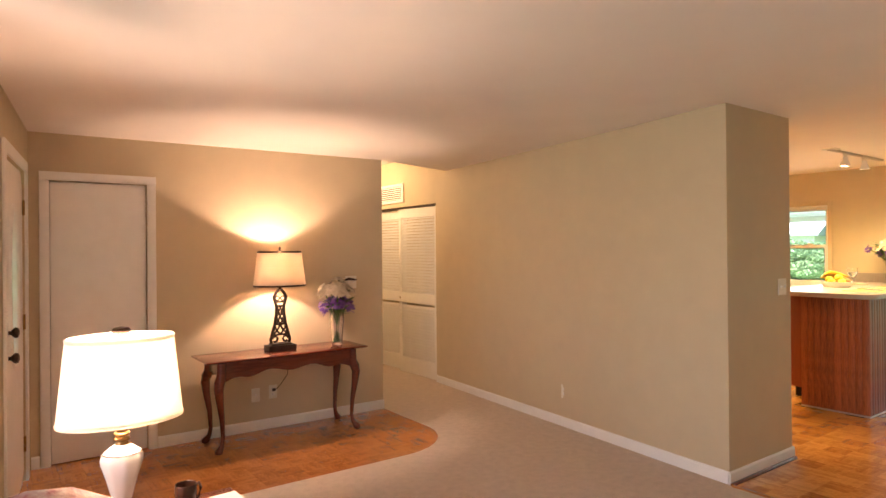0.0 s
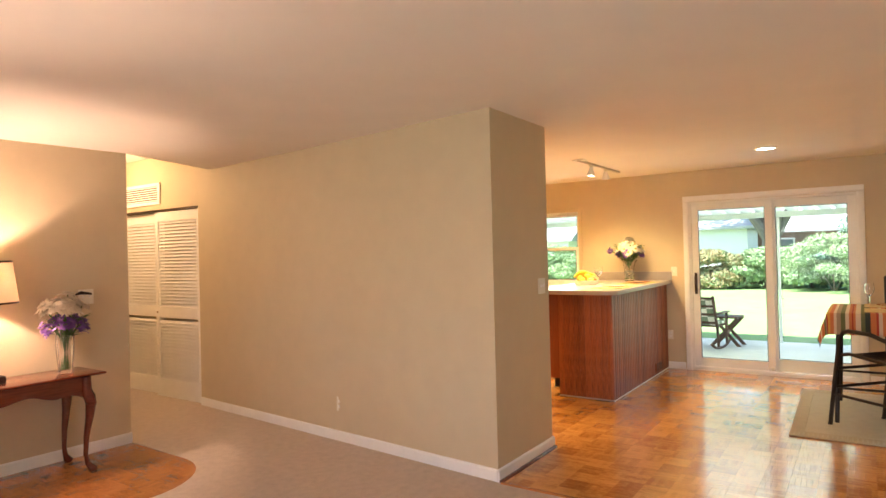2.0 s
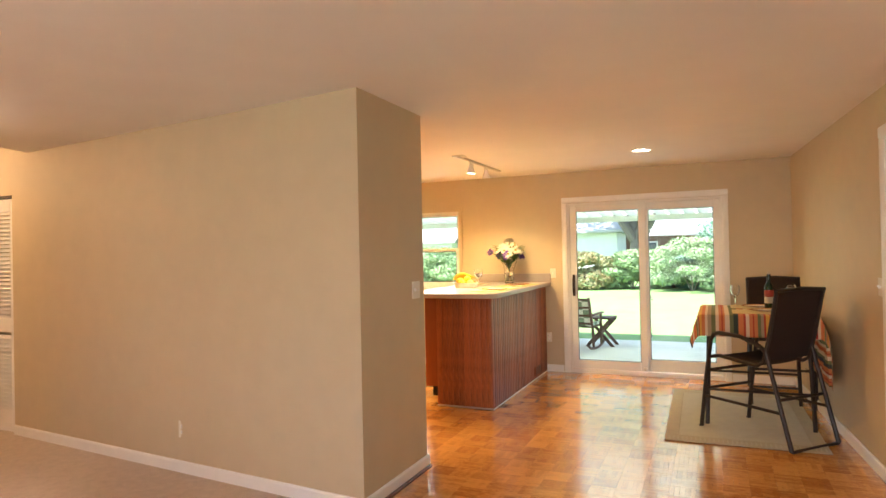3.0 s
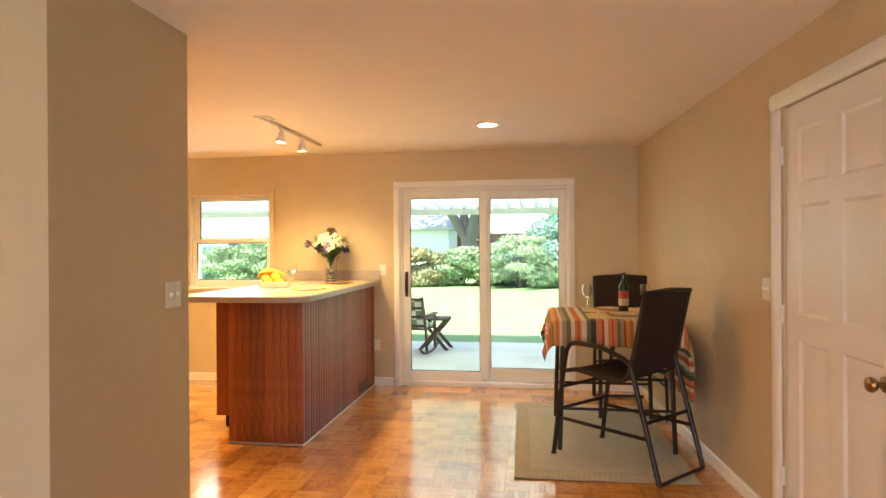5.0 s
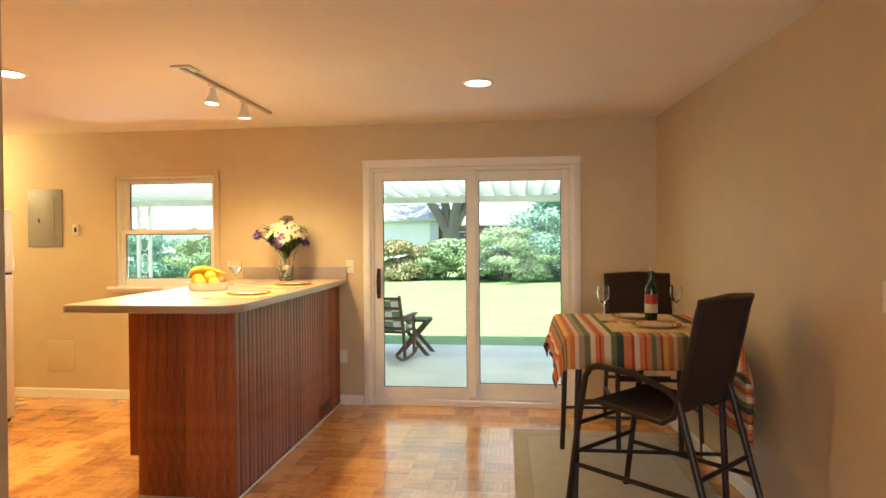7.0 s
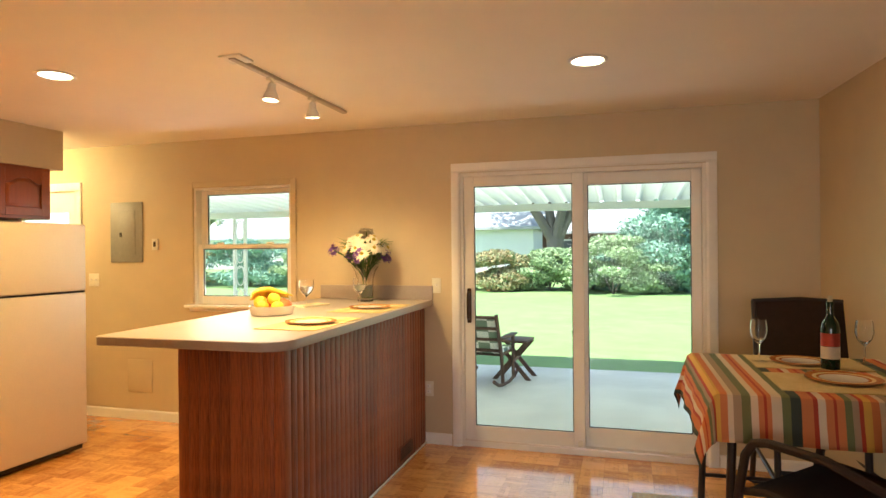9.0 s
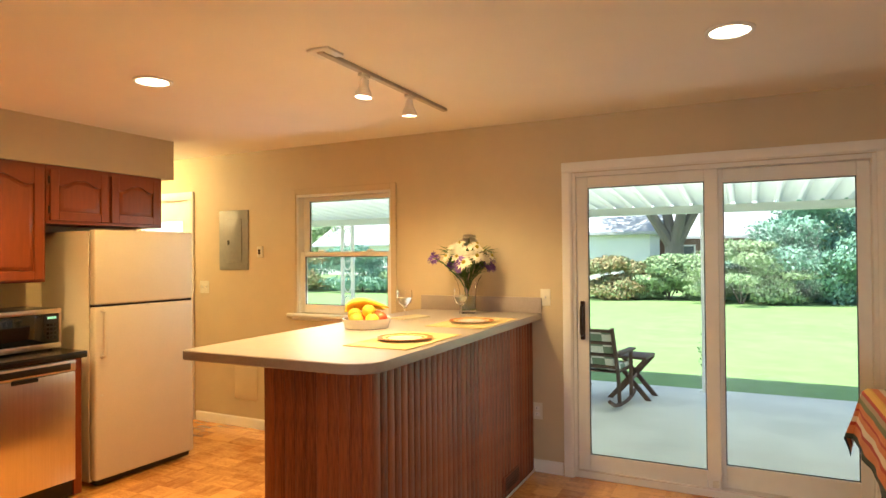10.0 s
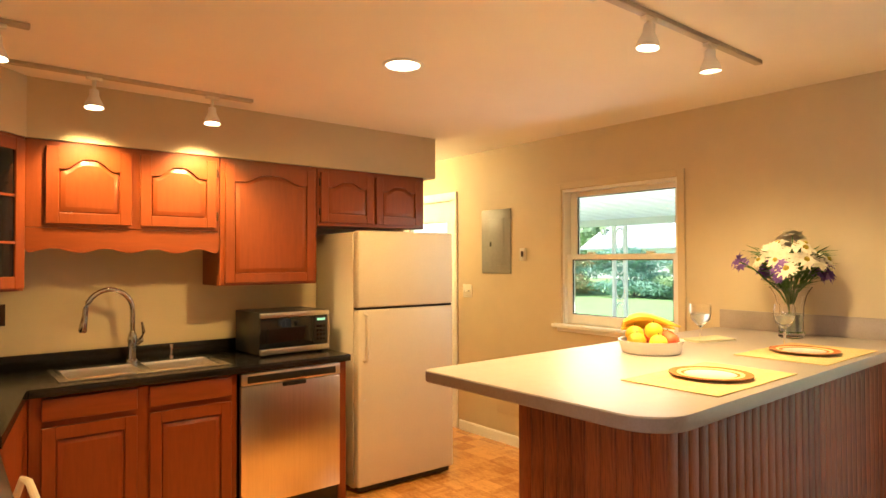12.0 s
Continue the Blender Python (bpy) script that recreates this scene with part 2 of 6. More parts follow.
def weld(bm):
    bmesh.ops.remove_doubles(bm, verts=bm.verts, dist=1e-5)
    seen = {}
    for f in bm.faces:
        c = f.calc_center_median()
        seen.setdefault((round(c.x, 4), round(c.y, 4), round(c.z, 4)), []).append(f)
    bmesh.ops.delete(bm, geom=[f for fs in seen.values() if len(fs) > 1 for f in fs], context='FACES')
    return bm


def grid_slab(bm, xs, ys, z0, z1, hole):
    for i in range(len(xs) - 1):
        for j in range(len(ys) - 1):
            if not hole((xs[i] + xs[i + 1]) / 2, (ys[j] + ys[j + 1]) / 2):
                box(bm, xs[i], xs[i + 1], ys[j], ys[j + 1], z0, z1)
    return weld(bm)


def finish(name, bm, material, smooth=True, angle=35):
    bmesh.ops.recalc_face_normals(bm, faces=bm.faces)
    me = bpy.data.meshes.new(name)
    bm.to_mesh(me)
    bm.free()
    me.materials.append(material)
    if smooth:
        me.shade_smooth()
        me.set_sharp_from_angle(angle=radians(angle))
    return me


def part(name, bm, material, parent, label="", m=None):
    ob = new(name, finish(name, bm, material))
    ob.parent = parent
    if m:
        ob.matrix_basis = m
    if label:
        ob["label"] = label
    return ob


def share(name, me, parent, m):
    ob = new(name, me)
    ob.parent, ob.matrix_basis = parent, m
    return ob


def thing(name, label, category, m=None, group="", kind=""):
    ob = new(name)
    ob.empty_display_size = 0.1
    if m:
        ob.matrix_basis = m
    return tagged(ob, label, category, group, kind)


def solid(name, bm, material, label="", category="", kind="", group="", m=None):
    ob = new(name, finish(name, bm, material, kind != "structure"))
    if m:
        ob.matrix_basis = m
    return tagged(ob, label, category, group, kind)


def B(*a, **k):
    return box(bmesh.new(), *a, **k)


H = 2.44


# ---- large structure ----
def wall_holes(name, y0, y1, z1, x0, x1, holes, label):
    ys = sorted({y0, y1, *[h[0] for h in holes], *[h[1] for h in holes]})
    zs = sorted({0.0, z1, *[h[2] for h in holes if h[2] > 0], *[h[3] for h in holes]})
    bm = bmesh.new()
    for a, b in zip(ys, ys[1:]):
        for c, d in zip(zs, zs[1:]):
            if not any(h[0] < (a + b) / 2 < h[1] and h[2] < (c + d) / 2 < h[3] for h in holes):
                box(bm, x0, x1, a, b, c, d)
    weld(bm)
    return solid(name, bm, WALL, label, "wall", "structure")


SL0, SL1, SLT = 0.315, 2.05, 2.06
WY0, WY1, WZ0, WZ1 = 3.475, 4.415, 1.03, 2.03
DY0, DY1, DZ = 5.70, 6.50, 2.05
wall_holes("wall_garden", -0.5, 7.4, 2.6, XG, XG + 0.15, [(SL0, SL1, 0.0, SLT), (WY0, WY1, WZ0, WZ1), (DY0, DY1, 0.0, DZ)], "beige painted wall with sliding door and window")


def WR(x):
    return -0.36 - (8.272 - x) * 0.064


RDX0, RDX1, RDZ = 4.32, 5.20, 2.115
bm = bmesh.new()
for a, b, c, d in ((RDX1, XG + 0.15, 0, 2.6), (RDX0, RDX1, RDZ, 2.6), (3.6, RDX0, 0, 2.6)):
    prism(bm, [(a, WR(a)), (b, WR(b)), (b, WR(b) - 0.13), (a, WR(a) - 0.13)], c, d)
solid("wall_dining_side", bm, WALL, "beige painted dining room side wall", "wall", "structure")
bm = prism(bmesh.new(), [(3.787, 2.265), (4.63, 2.265), (4.63, 2.55), (4.36, 2.55), (4.36, 5.43), (4.36, 5.94), (4.128, 5.94)], 0, 2.75)
solid("wall_partition", bm, WALL, "beige painted partition between living room and kitchen", "wall", "structure")
bm = prism(bmesh.new(), [(4.128, 5.94), (4.36, 5.94), (4.36, 7.55), (4.15, 7.55)], 2.06, 2.75)
prism(bm, [(4.15, 7.55), (4.36, 7.55), (4.36, 8.6), (4.16, 8.6)], 0, 2.75)
prism(bm, [(4.32, 5.94), (4.44, 5.94), (4.44, 7.55), (4.32, 7.55)], 0, 2.06)
solid("wall_hall_closet", bm, WALL, "beige wall around the louvred closet", "wall", "structure")
CDX0, CDX1, CDZ = 0.33, 0.97, 2.04


def WC(x):
    return 5.305 + (3.036 - x) * 0.022


bm = bmesh.new()
for a, b, c, d in ((-0.1, CDX0, 0, 2.75), (CDX0, CDX1, CDZ, 2.75), (CDX1, 3.036, 0, 2.75)):
    prism(bm, [(a, WC(a)), (b, WC(b)), (b, WC(b) + 0.12), (a, WC(a) + 0.12)], c, d)
solid("wall_console", bm, WALL, "beige painted wall behind the console table", "wall", "structure")
bm = prism(bmesh.new(), [(2.916, WC(2.9) + 0.12), (3.036, WC(3.036) + 0.12), (3.036, 8.6), (2.916, 8.6)], 0, 2.75)
prism(bm, [(2.916, 8.6), (4.36, 8.6), (4.36, 8.72), (2.916, 8.72)], 0, 2.75)
solid("wall_hall", bm, WALL, "beige painted hallway wall", "wall", "structure")


def WF(y):
    return 0.205 - (5.36 - y) * 0.135


FD0, FD1, FDZ = 4.22, 5.13, 2.06
bm = bmesh.new()
for a, b, c, d in ((FD1, 5.44, 0, 2.6), (FD0, FD1, FDZ, 2.6), (2.9, FD0, 0, 2.6)):
    prism(bm, [(WF(a), a), (WF(b), b), (WF(b) - 0.14, b), (WF(a) - 0.14, a)], c, d)
solid("wall_entrance", bm, WALL, "beige painted entrance wall", "wall", "structure")
bm = bmesh.new()
box(bm, -2.6, -0.13, 2.9, 3.04, 0, 2.6)
for a, b, c, d in ((-2.4, -0.5, 0, 2.6), (2.3, 2.9, 0, 2.6), (-0.5, 2.3, 0, 0.55), (-0.5, 2.3, 2.15, 2.6)):
    box(bm, -2.74, -2.6, a, b, c, d)
box(bm, -2.74, 3.6, -2.54, -2.4, 0, 2.6)
box(bm, 3.6, 3.73, -2.54, WR(3.6) - 0.13, 0, 2.6)
solid("wall_living", bm, WALL, "beige painted living room walls", "wall", "structure")
solid("wall_back_hall_end", B(4.36, XG, 7.4, 7.52, 0, 2.6), WALL, "beige painted back hall end wall", "wall", "structure")
solid("wall_back_hall_side", B(6.3, 6.42, 5.55, 7.4, 0, 2.6), WALL, "beige painted back hall side wall", "wall", "structure")
solid("wall_kitchen", B(4.36, 7.52, 5.43, 5.55, 0, 2.6), WALL, "beige painted kitchen wall behind the sink", "wall", "structure")

# ceilings
bm = B(3.7, XG + 0.15, -0.75, 2.3, H, H + 0.12)
box(bm, 4.3, XG + 0.15, 2.3, 7.52, H, H + 0.12)
solid("ceiling_kitchen", bm, CEIL, "smooth off-white kitchen and dining ceiling", "ceiling", "structure")
pts = [(-2.74, -2.54, 2.44), (3.7, -2.54, 2.44), (3.7, 2.3, 2.44), (4.3, 2.3, 2.44), (4.3, 5.78, 2.40), (4.128, 5.70, 2.40), (3.03, 5.31, 2.39), (2.9, 5.44, 2.385), (-0.2, 5.46, 2.37), (-0.2, 3.0, 2.43), (-2.74, 3.0, 2.44)]
bm = rings(bmesh.new(), [pts, [(x, y, 2.6) for x, y, z in pts]])
bm.normal_update()
bmesh.ops.triangulate(bm, faces=[f for f in bm.faces if len(f.verts) > 4])
solid("ceiling_living", bm, CEIL, "smooth off-white living room ceiling", "ceiling", "structure")
solid("ceiling_hall", prism(bmesh.new(), [(2.9, 5.36), (4.4, 5.36), (4.4, 8.72), (2.9, 8.72)], 2.64, 2.75), CEIL, "off-white hallway ceiling", "ceiling", "structure")
solid("roof_deck", B(-4.2, 8.9, -2.9, 9.0, 2.78, 2.9), METALROOF, "flat roof over the rooms", "roof", "structure")

# floors
solid("floor", B(-2.74, XG + 0.1, -2.54, 8.72, -0.2, -0.012), SUB, "subfloor under carpet and parquet", "floor", "structure")
N = 12
arc = [(2.46 + 0.56 * math.sin(k / N * math.pi / 2), 4.56 - 0.56 * math.cos(k / N * math.pi / 2)) for k in range(N + 1)]
edge = [(-0.1, 4.0)] + arc + [(3.03, 5.31)]
poly = [(-2.6, -2.4), (3.77, -2.4), (3.77, 2.265), (3.787, 2.265), (4.128, 5.94), (4.34, 5.94), (4.34, 8.6), (3.036, 8.6), (3.036, 5.31)] + edge[::-1][1:] + [(-0.1, 2.9), (-2.6, 2.9)]
bm = prism(bmesh.new(), poly, -0.012, 0.006)
bm.normal_update()
bmesh.ops.triangulate(bm, faces=[f for f in bm.faces if len(f.verts) > 4])
solid("carpet", bm, CARPET, "low beige wall-to-wall carpet", "carpet", "structure")


# trim
def base(a, b, out, h=0.085):
    a, b = Vector((*a, 0)), Vector((*b, 0))
    d = (b - a).normalized()
    n = Vector((-d.y, d.x, 0)) * out
    bm = bmesh.new()
    prof = [(0.0, 0.0), (0.014, 0.0), (0.014, h - 0.012), (0.008, h), (0.0, h)]
    rings(bm, [[p + n * (0.001 + o) + Vector((0, 0, z)) for o, z in prof] for p in (a, b)])
    return solid("baseboard", bm, WHITE, "white painted baseboard", "baseboard", "structure")


base((3.787, 2.265), (4.128, 5.93), 1)
base((3.775, 2.265), (4.64, 2.265), -1)
base((4.63, 2.255), (4.63, 2.55), -1)
base((1.035, WC(1.035)), (3.036, WC(3.036)), -1)
base((0.215, WC(0.2)), (0.265, WC(0.265)), -1)
base((3.036, 5.31), (3.036, 8.6), -1)
base((4.15, 7.55), (4.16, 8.6), 1)
base((XG, 2.12), (XG, 2.33), 1)
base((XG, 3.2), (XG, 5.6), 1)
base((XG, WR(8.272)), (XG, 0.25), 1)
base((5.30, WR(5.30)), (8.272, WR(8.272)), 1)
base((3.6, WR(3.6)), (4.22, WR(4.22)), 1)

solid("trim_shoe", rings(bmesh.new(), [[(x, 2.2492 - 0.016 * o, 0.0005 + 0.018 * z) for o, z in ((0, 0), (1, 0), (0.9, 0.45), (0.55, 0.85), (0, 1))] for x in (3.772, 4.644)]), CHERRY, "dark wood quarter-round along the partition end", "trim", "structure")
solid("trim_threshold", rings(bmesh.new(), [[(3.752 + 0.036 * o, y, 0.0062 + 0.007 * z) for o, z in ((0, 0), (0.15, 0.8), (0.5, 1), (0.85, 0.8), (1, 0))] for y in (WR(3.77) + 0.002, 2.233)]), PARQE, "flat oak strip between carpet and parquet", "trim", "structure")


# ---- doors and windows ----
def casing(parent, pts_outer, w, depth, plane):
    """Three casing boards round an opening: pts_outer = (a0, a1, top), plane(a, z, out) gives the place."""
    a0, a1, top = pts_outer
    for x0, x1, z0, z1 in ((a0, a0 + w, 0.0, top - w - 0.002), (a1 - w, a1, 0.0, top - w - 0.002), (a0, a1, top - w, top)):
        bm = bmesh.new()
        prof = [(0.0, 0.0), (0.0, depth * 0.8), (0.12, depth), (0.8, depth), (1.0, depth * 0.55), (1.0, 0.0)]
        if z1 - z0 > 0.5:
            loops = [[plane(x0 + (x1 - x0) * (q if x0 == a0 else 1 - q), z, o) for q, o in prof] for z in (z0, z1)]
        else:
            loops = [[plane(x, z1 - (z1 - z0) * q, o) for q, o in prof] for x in (x0, x1)]
        rings(bm, loops)
        part("casing", bm, WHITE, parent)


# sliding patio door
sd = thing("door_sliding", "white vinyl sliding glass patio door, closed", "sliding door", kind="structure")
casing(sd, (0.255, 2.11, 2.13), 0.068, 0.022, lambda a, z, o: Vector((XG - 0.001 - o, a, z)))
fr = bmesh.new()
for y0, y1, z0, z1 in ((SL0, SL0 + 0.03, 0.0, SLT), (SL1 - 0.03, SL1, 0.0, SLT), (SL0 + 0.03, SL1 - 0.03, SLT - 0.03, SLT), (SL0 + 0.03, SL1 - 0.03, 0.0, 0.045)):
    box(fr, XG + 0.002, XG + 0.13, y0, y1, z0, z1, 0.003, 1)
part("door_frame", fr, VINYL, sd)


def sash(parent, x, y0, y1, z0, z1, l, r, b, t, name="sash"):
    bm = bmesh.new()
    for a, c, d, e in ((y0, y0 + r, z0, z1), (y1 - l, y1, z0, z1), (y0 + r, y1 - l, z0, z0 + b), (y0 + r, y1 - l, z1 - t, z1)):
        box(bm, x, x + 0.04, a, c, d, e, 0.004, 1)
    s = part(name, bm, VINYL, parent)
    g = bmesh.new()
    for a, c, d, e in ((y0 + r, y0 + r + 0.006, z0 + b, z1 - t), (y1 - l - 0.006, y1 - l, z0 + b, z1 - t), (y0 + r, y1 - l, z0 + b, z0 + b + 0.006), (y0 + r, y1 - l, z1 - t - 0.006, z1 - t)):
        box(g, x + 0.008, x + 0.016, a, c, d, e)
    part("gasket", g, BLACK, s, "black rubber gasket")
    p = part("pane", B(x + 0.017, x + 0.023, y0 + r, y1 - l, z0 + b, z1 - t), PANE, s)
    p.visible_shadow = False
    return s


s1 = sash(sd, XG + 0.02, 1.135, 2.02, 0.046, 2.03, 0.078, 0.080, 0.11, 0.075, "sliding_panel")
sash(sd, XG + 0.068, 0.345, 1.20, 0.046, 2.03, 0.09, 0.065, 0.14, 0.085, "fixed_panel")
h = bmesh.new()
box(h, XG - 0.004, XG + 0.019, 1.965, 1.995, 0.93, 1.19, 0.006)
tube(h, [(XG - 0.004, 1.98, 0.96), (XG - 0.035, 1.98, 0.97), (XG - 0.042, 1.98, 1.06), (XG - 0.035, 1.98, 1.15), (XG - 0.004, 1.98, 1.16)], 0.010)
part("handle", h, BRONZE, s1, "dark bronze pull handle")
part("foot_latch", B(XG + 0.0, XG + 0.019, 1.15, 1.185, 0.06, 0.10, 0.004), PLATE, s1)
part("track", B(XG + 0.002, XG + 0.12, SL0 + 0.03, SL1 - 0.03, 0.0452, 0.052), STEEL, sd)

# kitchen double-hung window
wd = thing("window_kitchen", "white double-hung window with beige painted frame", "window", kind="structure")
bm = bmesh.new()
for y0, y1, z0, z1 in ((3.425, 3.475, 1.03, 2.078), (4.415, 4.468, 1.03, 2.078), (3.475, 4.415, 2.03, 2.078)):
    box(bm, XG - 0.016, XG - 0.001, y0, y1, z0, z1, 0.004, 1)
part("casing", bm, WALL, wd, "beige painted casing")
bm = bmesh.new()
box(bm, XG + 0.002, XG + 0.12, WY0, WY0 + 0.02, WZ0, WZ1)
box(bm, XG + 0.002, XG + 0.12, WY1 - 0.02, WY1, WZ0, WZ1)
box(bm, XG + 0.002, XG + 0.12, WY0 + 0.02, WY1 - 0.02, WZ1 - 0.02, WZ1)
part("window_frame", bm, VINYL, wd)
part("window_sill", B(XG - 0.045, XG + 0.11, 3.40, 4.495, 1.0, 1.029, 0.008), VINYL, wd)
part("apron", B(XG - 0.014, XG - 0.001, 3.43, 4.46, 0.972, 0.999, 0.003), WHITE, wd)
sash(wd, XG + 0.072, WY0 + 0.021, WY1 - 0.021, 1.50, WZ1 - 0.021, 0.06, 0.03, 0.04, 0.035, "upper_sash")
lo = sash(wd, XG + 0.028, WY0 + 0.021, WY1 - 0.021, WZ0 + 0.002, 1.545, 0.045, 0.035, 0.07, 0.038, "lower_sash")
for y in (3.7, 4.18):
    part("sash_lock", B(XG + 0.03, XG + 0.06, y - 0.03, y + 0.03, 1.546, 1.562, 0.005), PLATE, lo)

# back door, glazed above
bd = thing("door_back", "white painted back door with a glazed upper half", "door", kind="structure")
casing(bd, (5.625, 6.575, 2.125), 0.075, 0.018, lambda a, z, o: Vector((XG - 0.001 - o, a, z)))
bm = bmesh.new()
for a, c, d, e in ((DY0, DY0 + 0.11, 0.01, DZ), (DY1 - 0.11, DY1, 0.01, DZ), (DY0 + 0.11, DY1 - 0.11, 0.01, 1.0), (DY0 + 0.11, DY1 - 0.11, 1.86, DZ)):
    box(bm, XG + 0.03, XG + 0.075, a, c, d, e)
part("leaf", bm, WHITE, bd)
p = part("pane", B(XG + 0.05, XG + 0.056, DY0 + 0.11, DY1 - 0.11, 1.0, 1.86), PANE, bd)
p.visible_shadow = False


def panel_door(parent, w, h, t, rows, m, name="leaf"):
    """A moulded door leaf in local x, z with its front at y = 0 towards -y; rows: (z0, z1) of each row of two panels."""
    bm = bmesh.new()
    st = 0.115
    xs = [(st, w / 2 - 0.05), (w / 2 + 0.05, w - st)]
    xc = sorted({0, w, *[v for x in xs for v in x]})
    zc = sorted({0, h, *[v for r in rows for v in r]})
    for a, b in zip(xc, xc[1:]):
        for c, d in zip(zc, zc[1:]):
            inp = any(x0 <= a and b <= x1 for x0, x1 in xs) and any(z0 <= c and d <= z1 for z0, z1 in rows)
            if not inp:
                box(bm, a, b, 0, t, c, d)
            else:
                def ring(i, y):
                    return [(a + i, y, c + i), (b - i, y, c + i), (b - i, y, d - i), (a + i, y, d - i)]
                rings(bm, [ring(0, 0.0), ring(0.014, 0.010), ring(0.022, 0.010), ring(0.05, 0.003)], True, False)
                vs = [bm.verts.new(p) for p in ring(0.05, 0.003)]
                bm.faces.new(vs)
    weld(bm)
    ob = part(name, bm, WHITE, parent, m=m)
    return ob


def knob(parent, m, mate=BRASS):
    bm = lathe(bmesh.new(), [(0.03, 0.0), (0.03, 0.006), (0.012, 0.010), (0.011, 0.03), (0.024, 0.04), (0.03, 0.052), (0.026, 0.064), (0.01, 0.07)], seg=20)
    return part("door_knob", bm, mate, parent, "aged brass door knob", m=m)


# side door of the dining room
rd = thing("door_dining", "white six-panel moulded door, closed", "door", kind="structure")
casing(rd, (4.225, 5.302, 2.195), 0.078, 0.02, lambda a, z, o: Vector((a, WR(a) + 0.001 + o, z)))
ang = math.degrees(math.atan(0.064))
lf = panel_door(rd, RDX1 - RDX0 - 0.01, RDZ - 0.012, 0.035, [(0.22, 0.98), (1.1, 1.62), (1.72, 1.98)], pose(RDX1 - 0.005, WR(RDX1) - 0.012, 0.008, 0, 0, 180 + ang))
knob(rd, pose(4.43, WR(4.43) - 0.012, 0.92, -90, 0, ang))
for z in (0.3, 1.1, 1.88):
    part("hinge", tube(bmesh.new(), [(RDX1 + 0.004, WR(5.2) + 0.006, z - 0.045), (RDX1 + 0.004, WR(5.2) + 0.006, z + 0.045)], 0.008), WHITE, rd)

# closet door by the console
cd = thing("door_closet", "flat white closet door in a white casing, closed", "door", kind="structure")
casing(cd, (0.27, 1.03, 2.10), 0.062, 0.018, lambda a, z, o: Vector((a, WC(a) - 0.001 - o, z)))
part("leaf", B(CDX0 + 0.006, CDX1 - 0.006, WC(0.65) + 0.012, WC(0.65) + 0.045, 0.008, CDZ - 0.008, 0.003), WHITE, cd)
part("back", B(CDX0 - 0.1, CDX1 + 0.1, WC(0.65) + 0.14, WC(0.65) + 0.16, 0.0, 2.3), GAP_SHADE, cd)

# entrance door with an oval light
fd = thing("door_entrance", "white entrance door with an oval glass light", "door", kind="structure")
fang = math.degrees(math.atan(0.135))
M = pose(WF(FD0) - 0.03, FD0, 0.0, 0, 0, -fang) @ pose(0, 0, 0, 0, 0, 90)
W_ = (FD1 - FD0) / math.cos(radians(fang))
bm = bmesh.new()
K = 40
o_in = [(W_ / 2 + 0.17 * math.cos(2 * math.pi * k / K), 1.32 + 0.46 * math.sin(2 * math.pi * k / K)) for k in range(K)]
o_out = []
for x, z in o_in:
    dx, dz = x - W_ / 2, z - 1.32
    s = min((W_ / 2) / max(abs(dx), 1e-6), ((2.05 - 1.32) if dz > 0 else 1.31) / max(abs(dz), 1e-6))
    o_out.append((W_ / 2 + dx * s, 1.32 + dz * s))
rings(bm, [[(x, -0.02, z) for x, z in o_in], [(x, -0.02, z) for x, z in o_out], [(x, 0.02, z) for x, z in o_out], [(x, 0.02, z) for x, z in o_in], [(x, -0.02, z) for x, z in o_in]], True, False)
lf = part("leaf", bm, WHITE, fd, m=M)
bm = bmesh.new()
rings(bm, [[(W_ / 2 + (0.17 + a) * math.cos(2 * math.pi * k / K), y, 1.32 + (0.46 + a) * math.sin(2 * math.pi * k / K)) for k in range(K)] for a, y in ((-0.01, -0.021), (0.0, -0.034), (0.03, -0.034), (0.04, -0.021))], True, False)
part("oval_moulding", bm, WHITE, fd, m=M)
bm = bmesh.new()
bm.faces.new([bm.verts.new((x, 0.0, z)) for x, z in o_in])
op = part("pane", bm, PANE, fd, m=M)
op.visible_shadow = False
for z in (0.25, 1.06, 1.82):
    part("hinge", B(W_ - 0.015, W_ + 0.012, -0.036, -0.021, z - 0.05, z + 0.05, 0.003), BRASS, fd, m=M)
knob(fd, M @ pose(0.07, -0.021, 0.94, 90, 0, 0), BRONZE)
knob(fd, M @ pose(0.07, -0.021, 1.08, 90, 0, 0), BRONZE)
bm = bmesh.new()
box(bm, W_ + 0.004, W_ + 0.07, -0.048, -0.032, 0, 2.13, 0.003)
box(bm, -0.07, -0.004, -0.048, -0.032, 0, 2.13, 0.003)
box(bm, -0.004, W_ + 0.004, -0.048, -0.032, 2.062, 2.13, 0.003)
part("casing", bm, WHITE, fd, m=M)

# louvred closet doors and the return-air grille
cl = thing("closet_louvres", "pair of white louvred sliding closet doors", "closet door")
slat_me = finish("slat", rings(bmesh.new(), [[(x, y, z) for y, z in ((-0.015, -0.013), (-0.011, -0.016), (0.015, 0.013), (0.011, 0.016))] for x in (0.0, 0.70)]), WHITE)


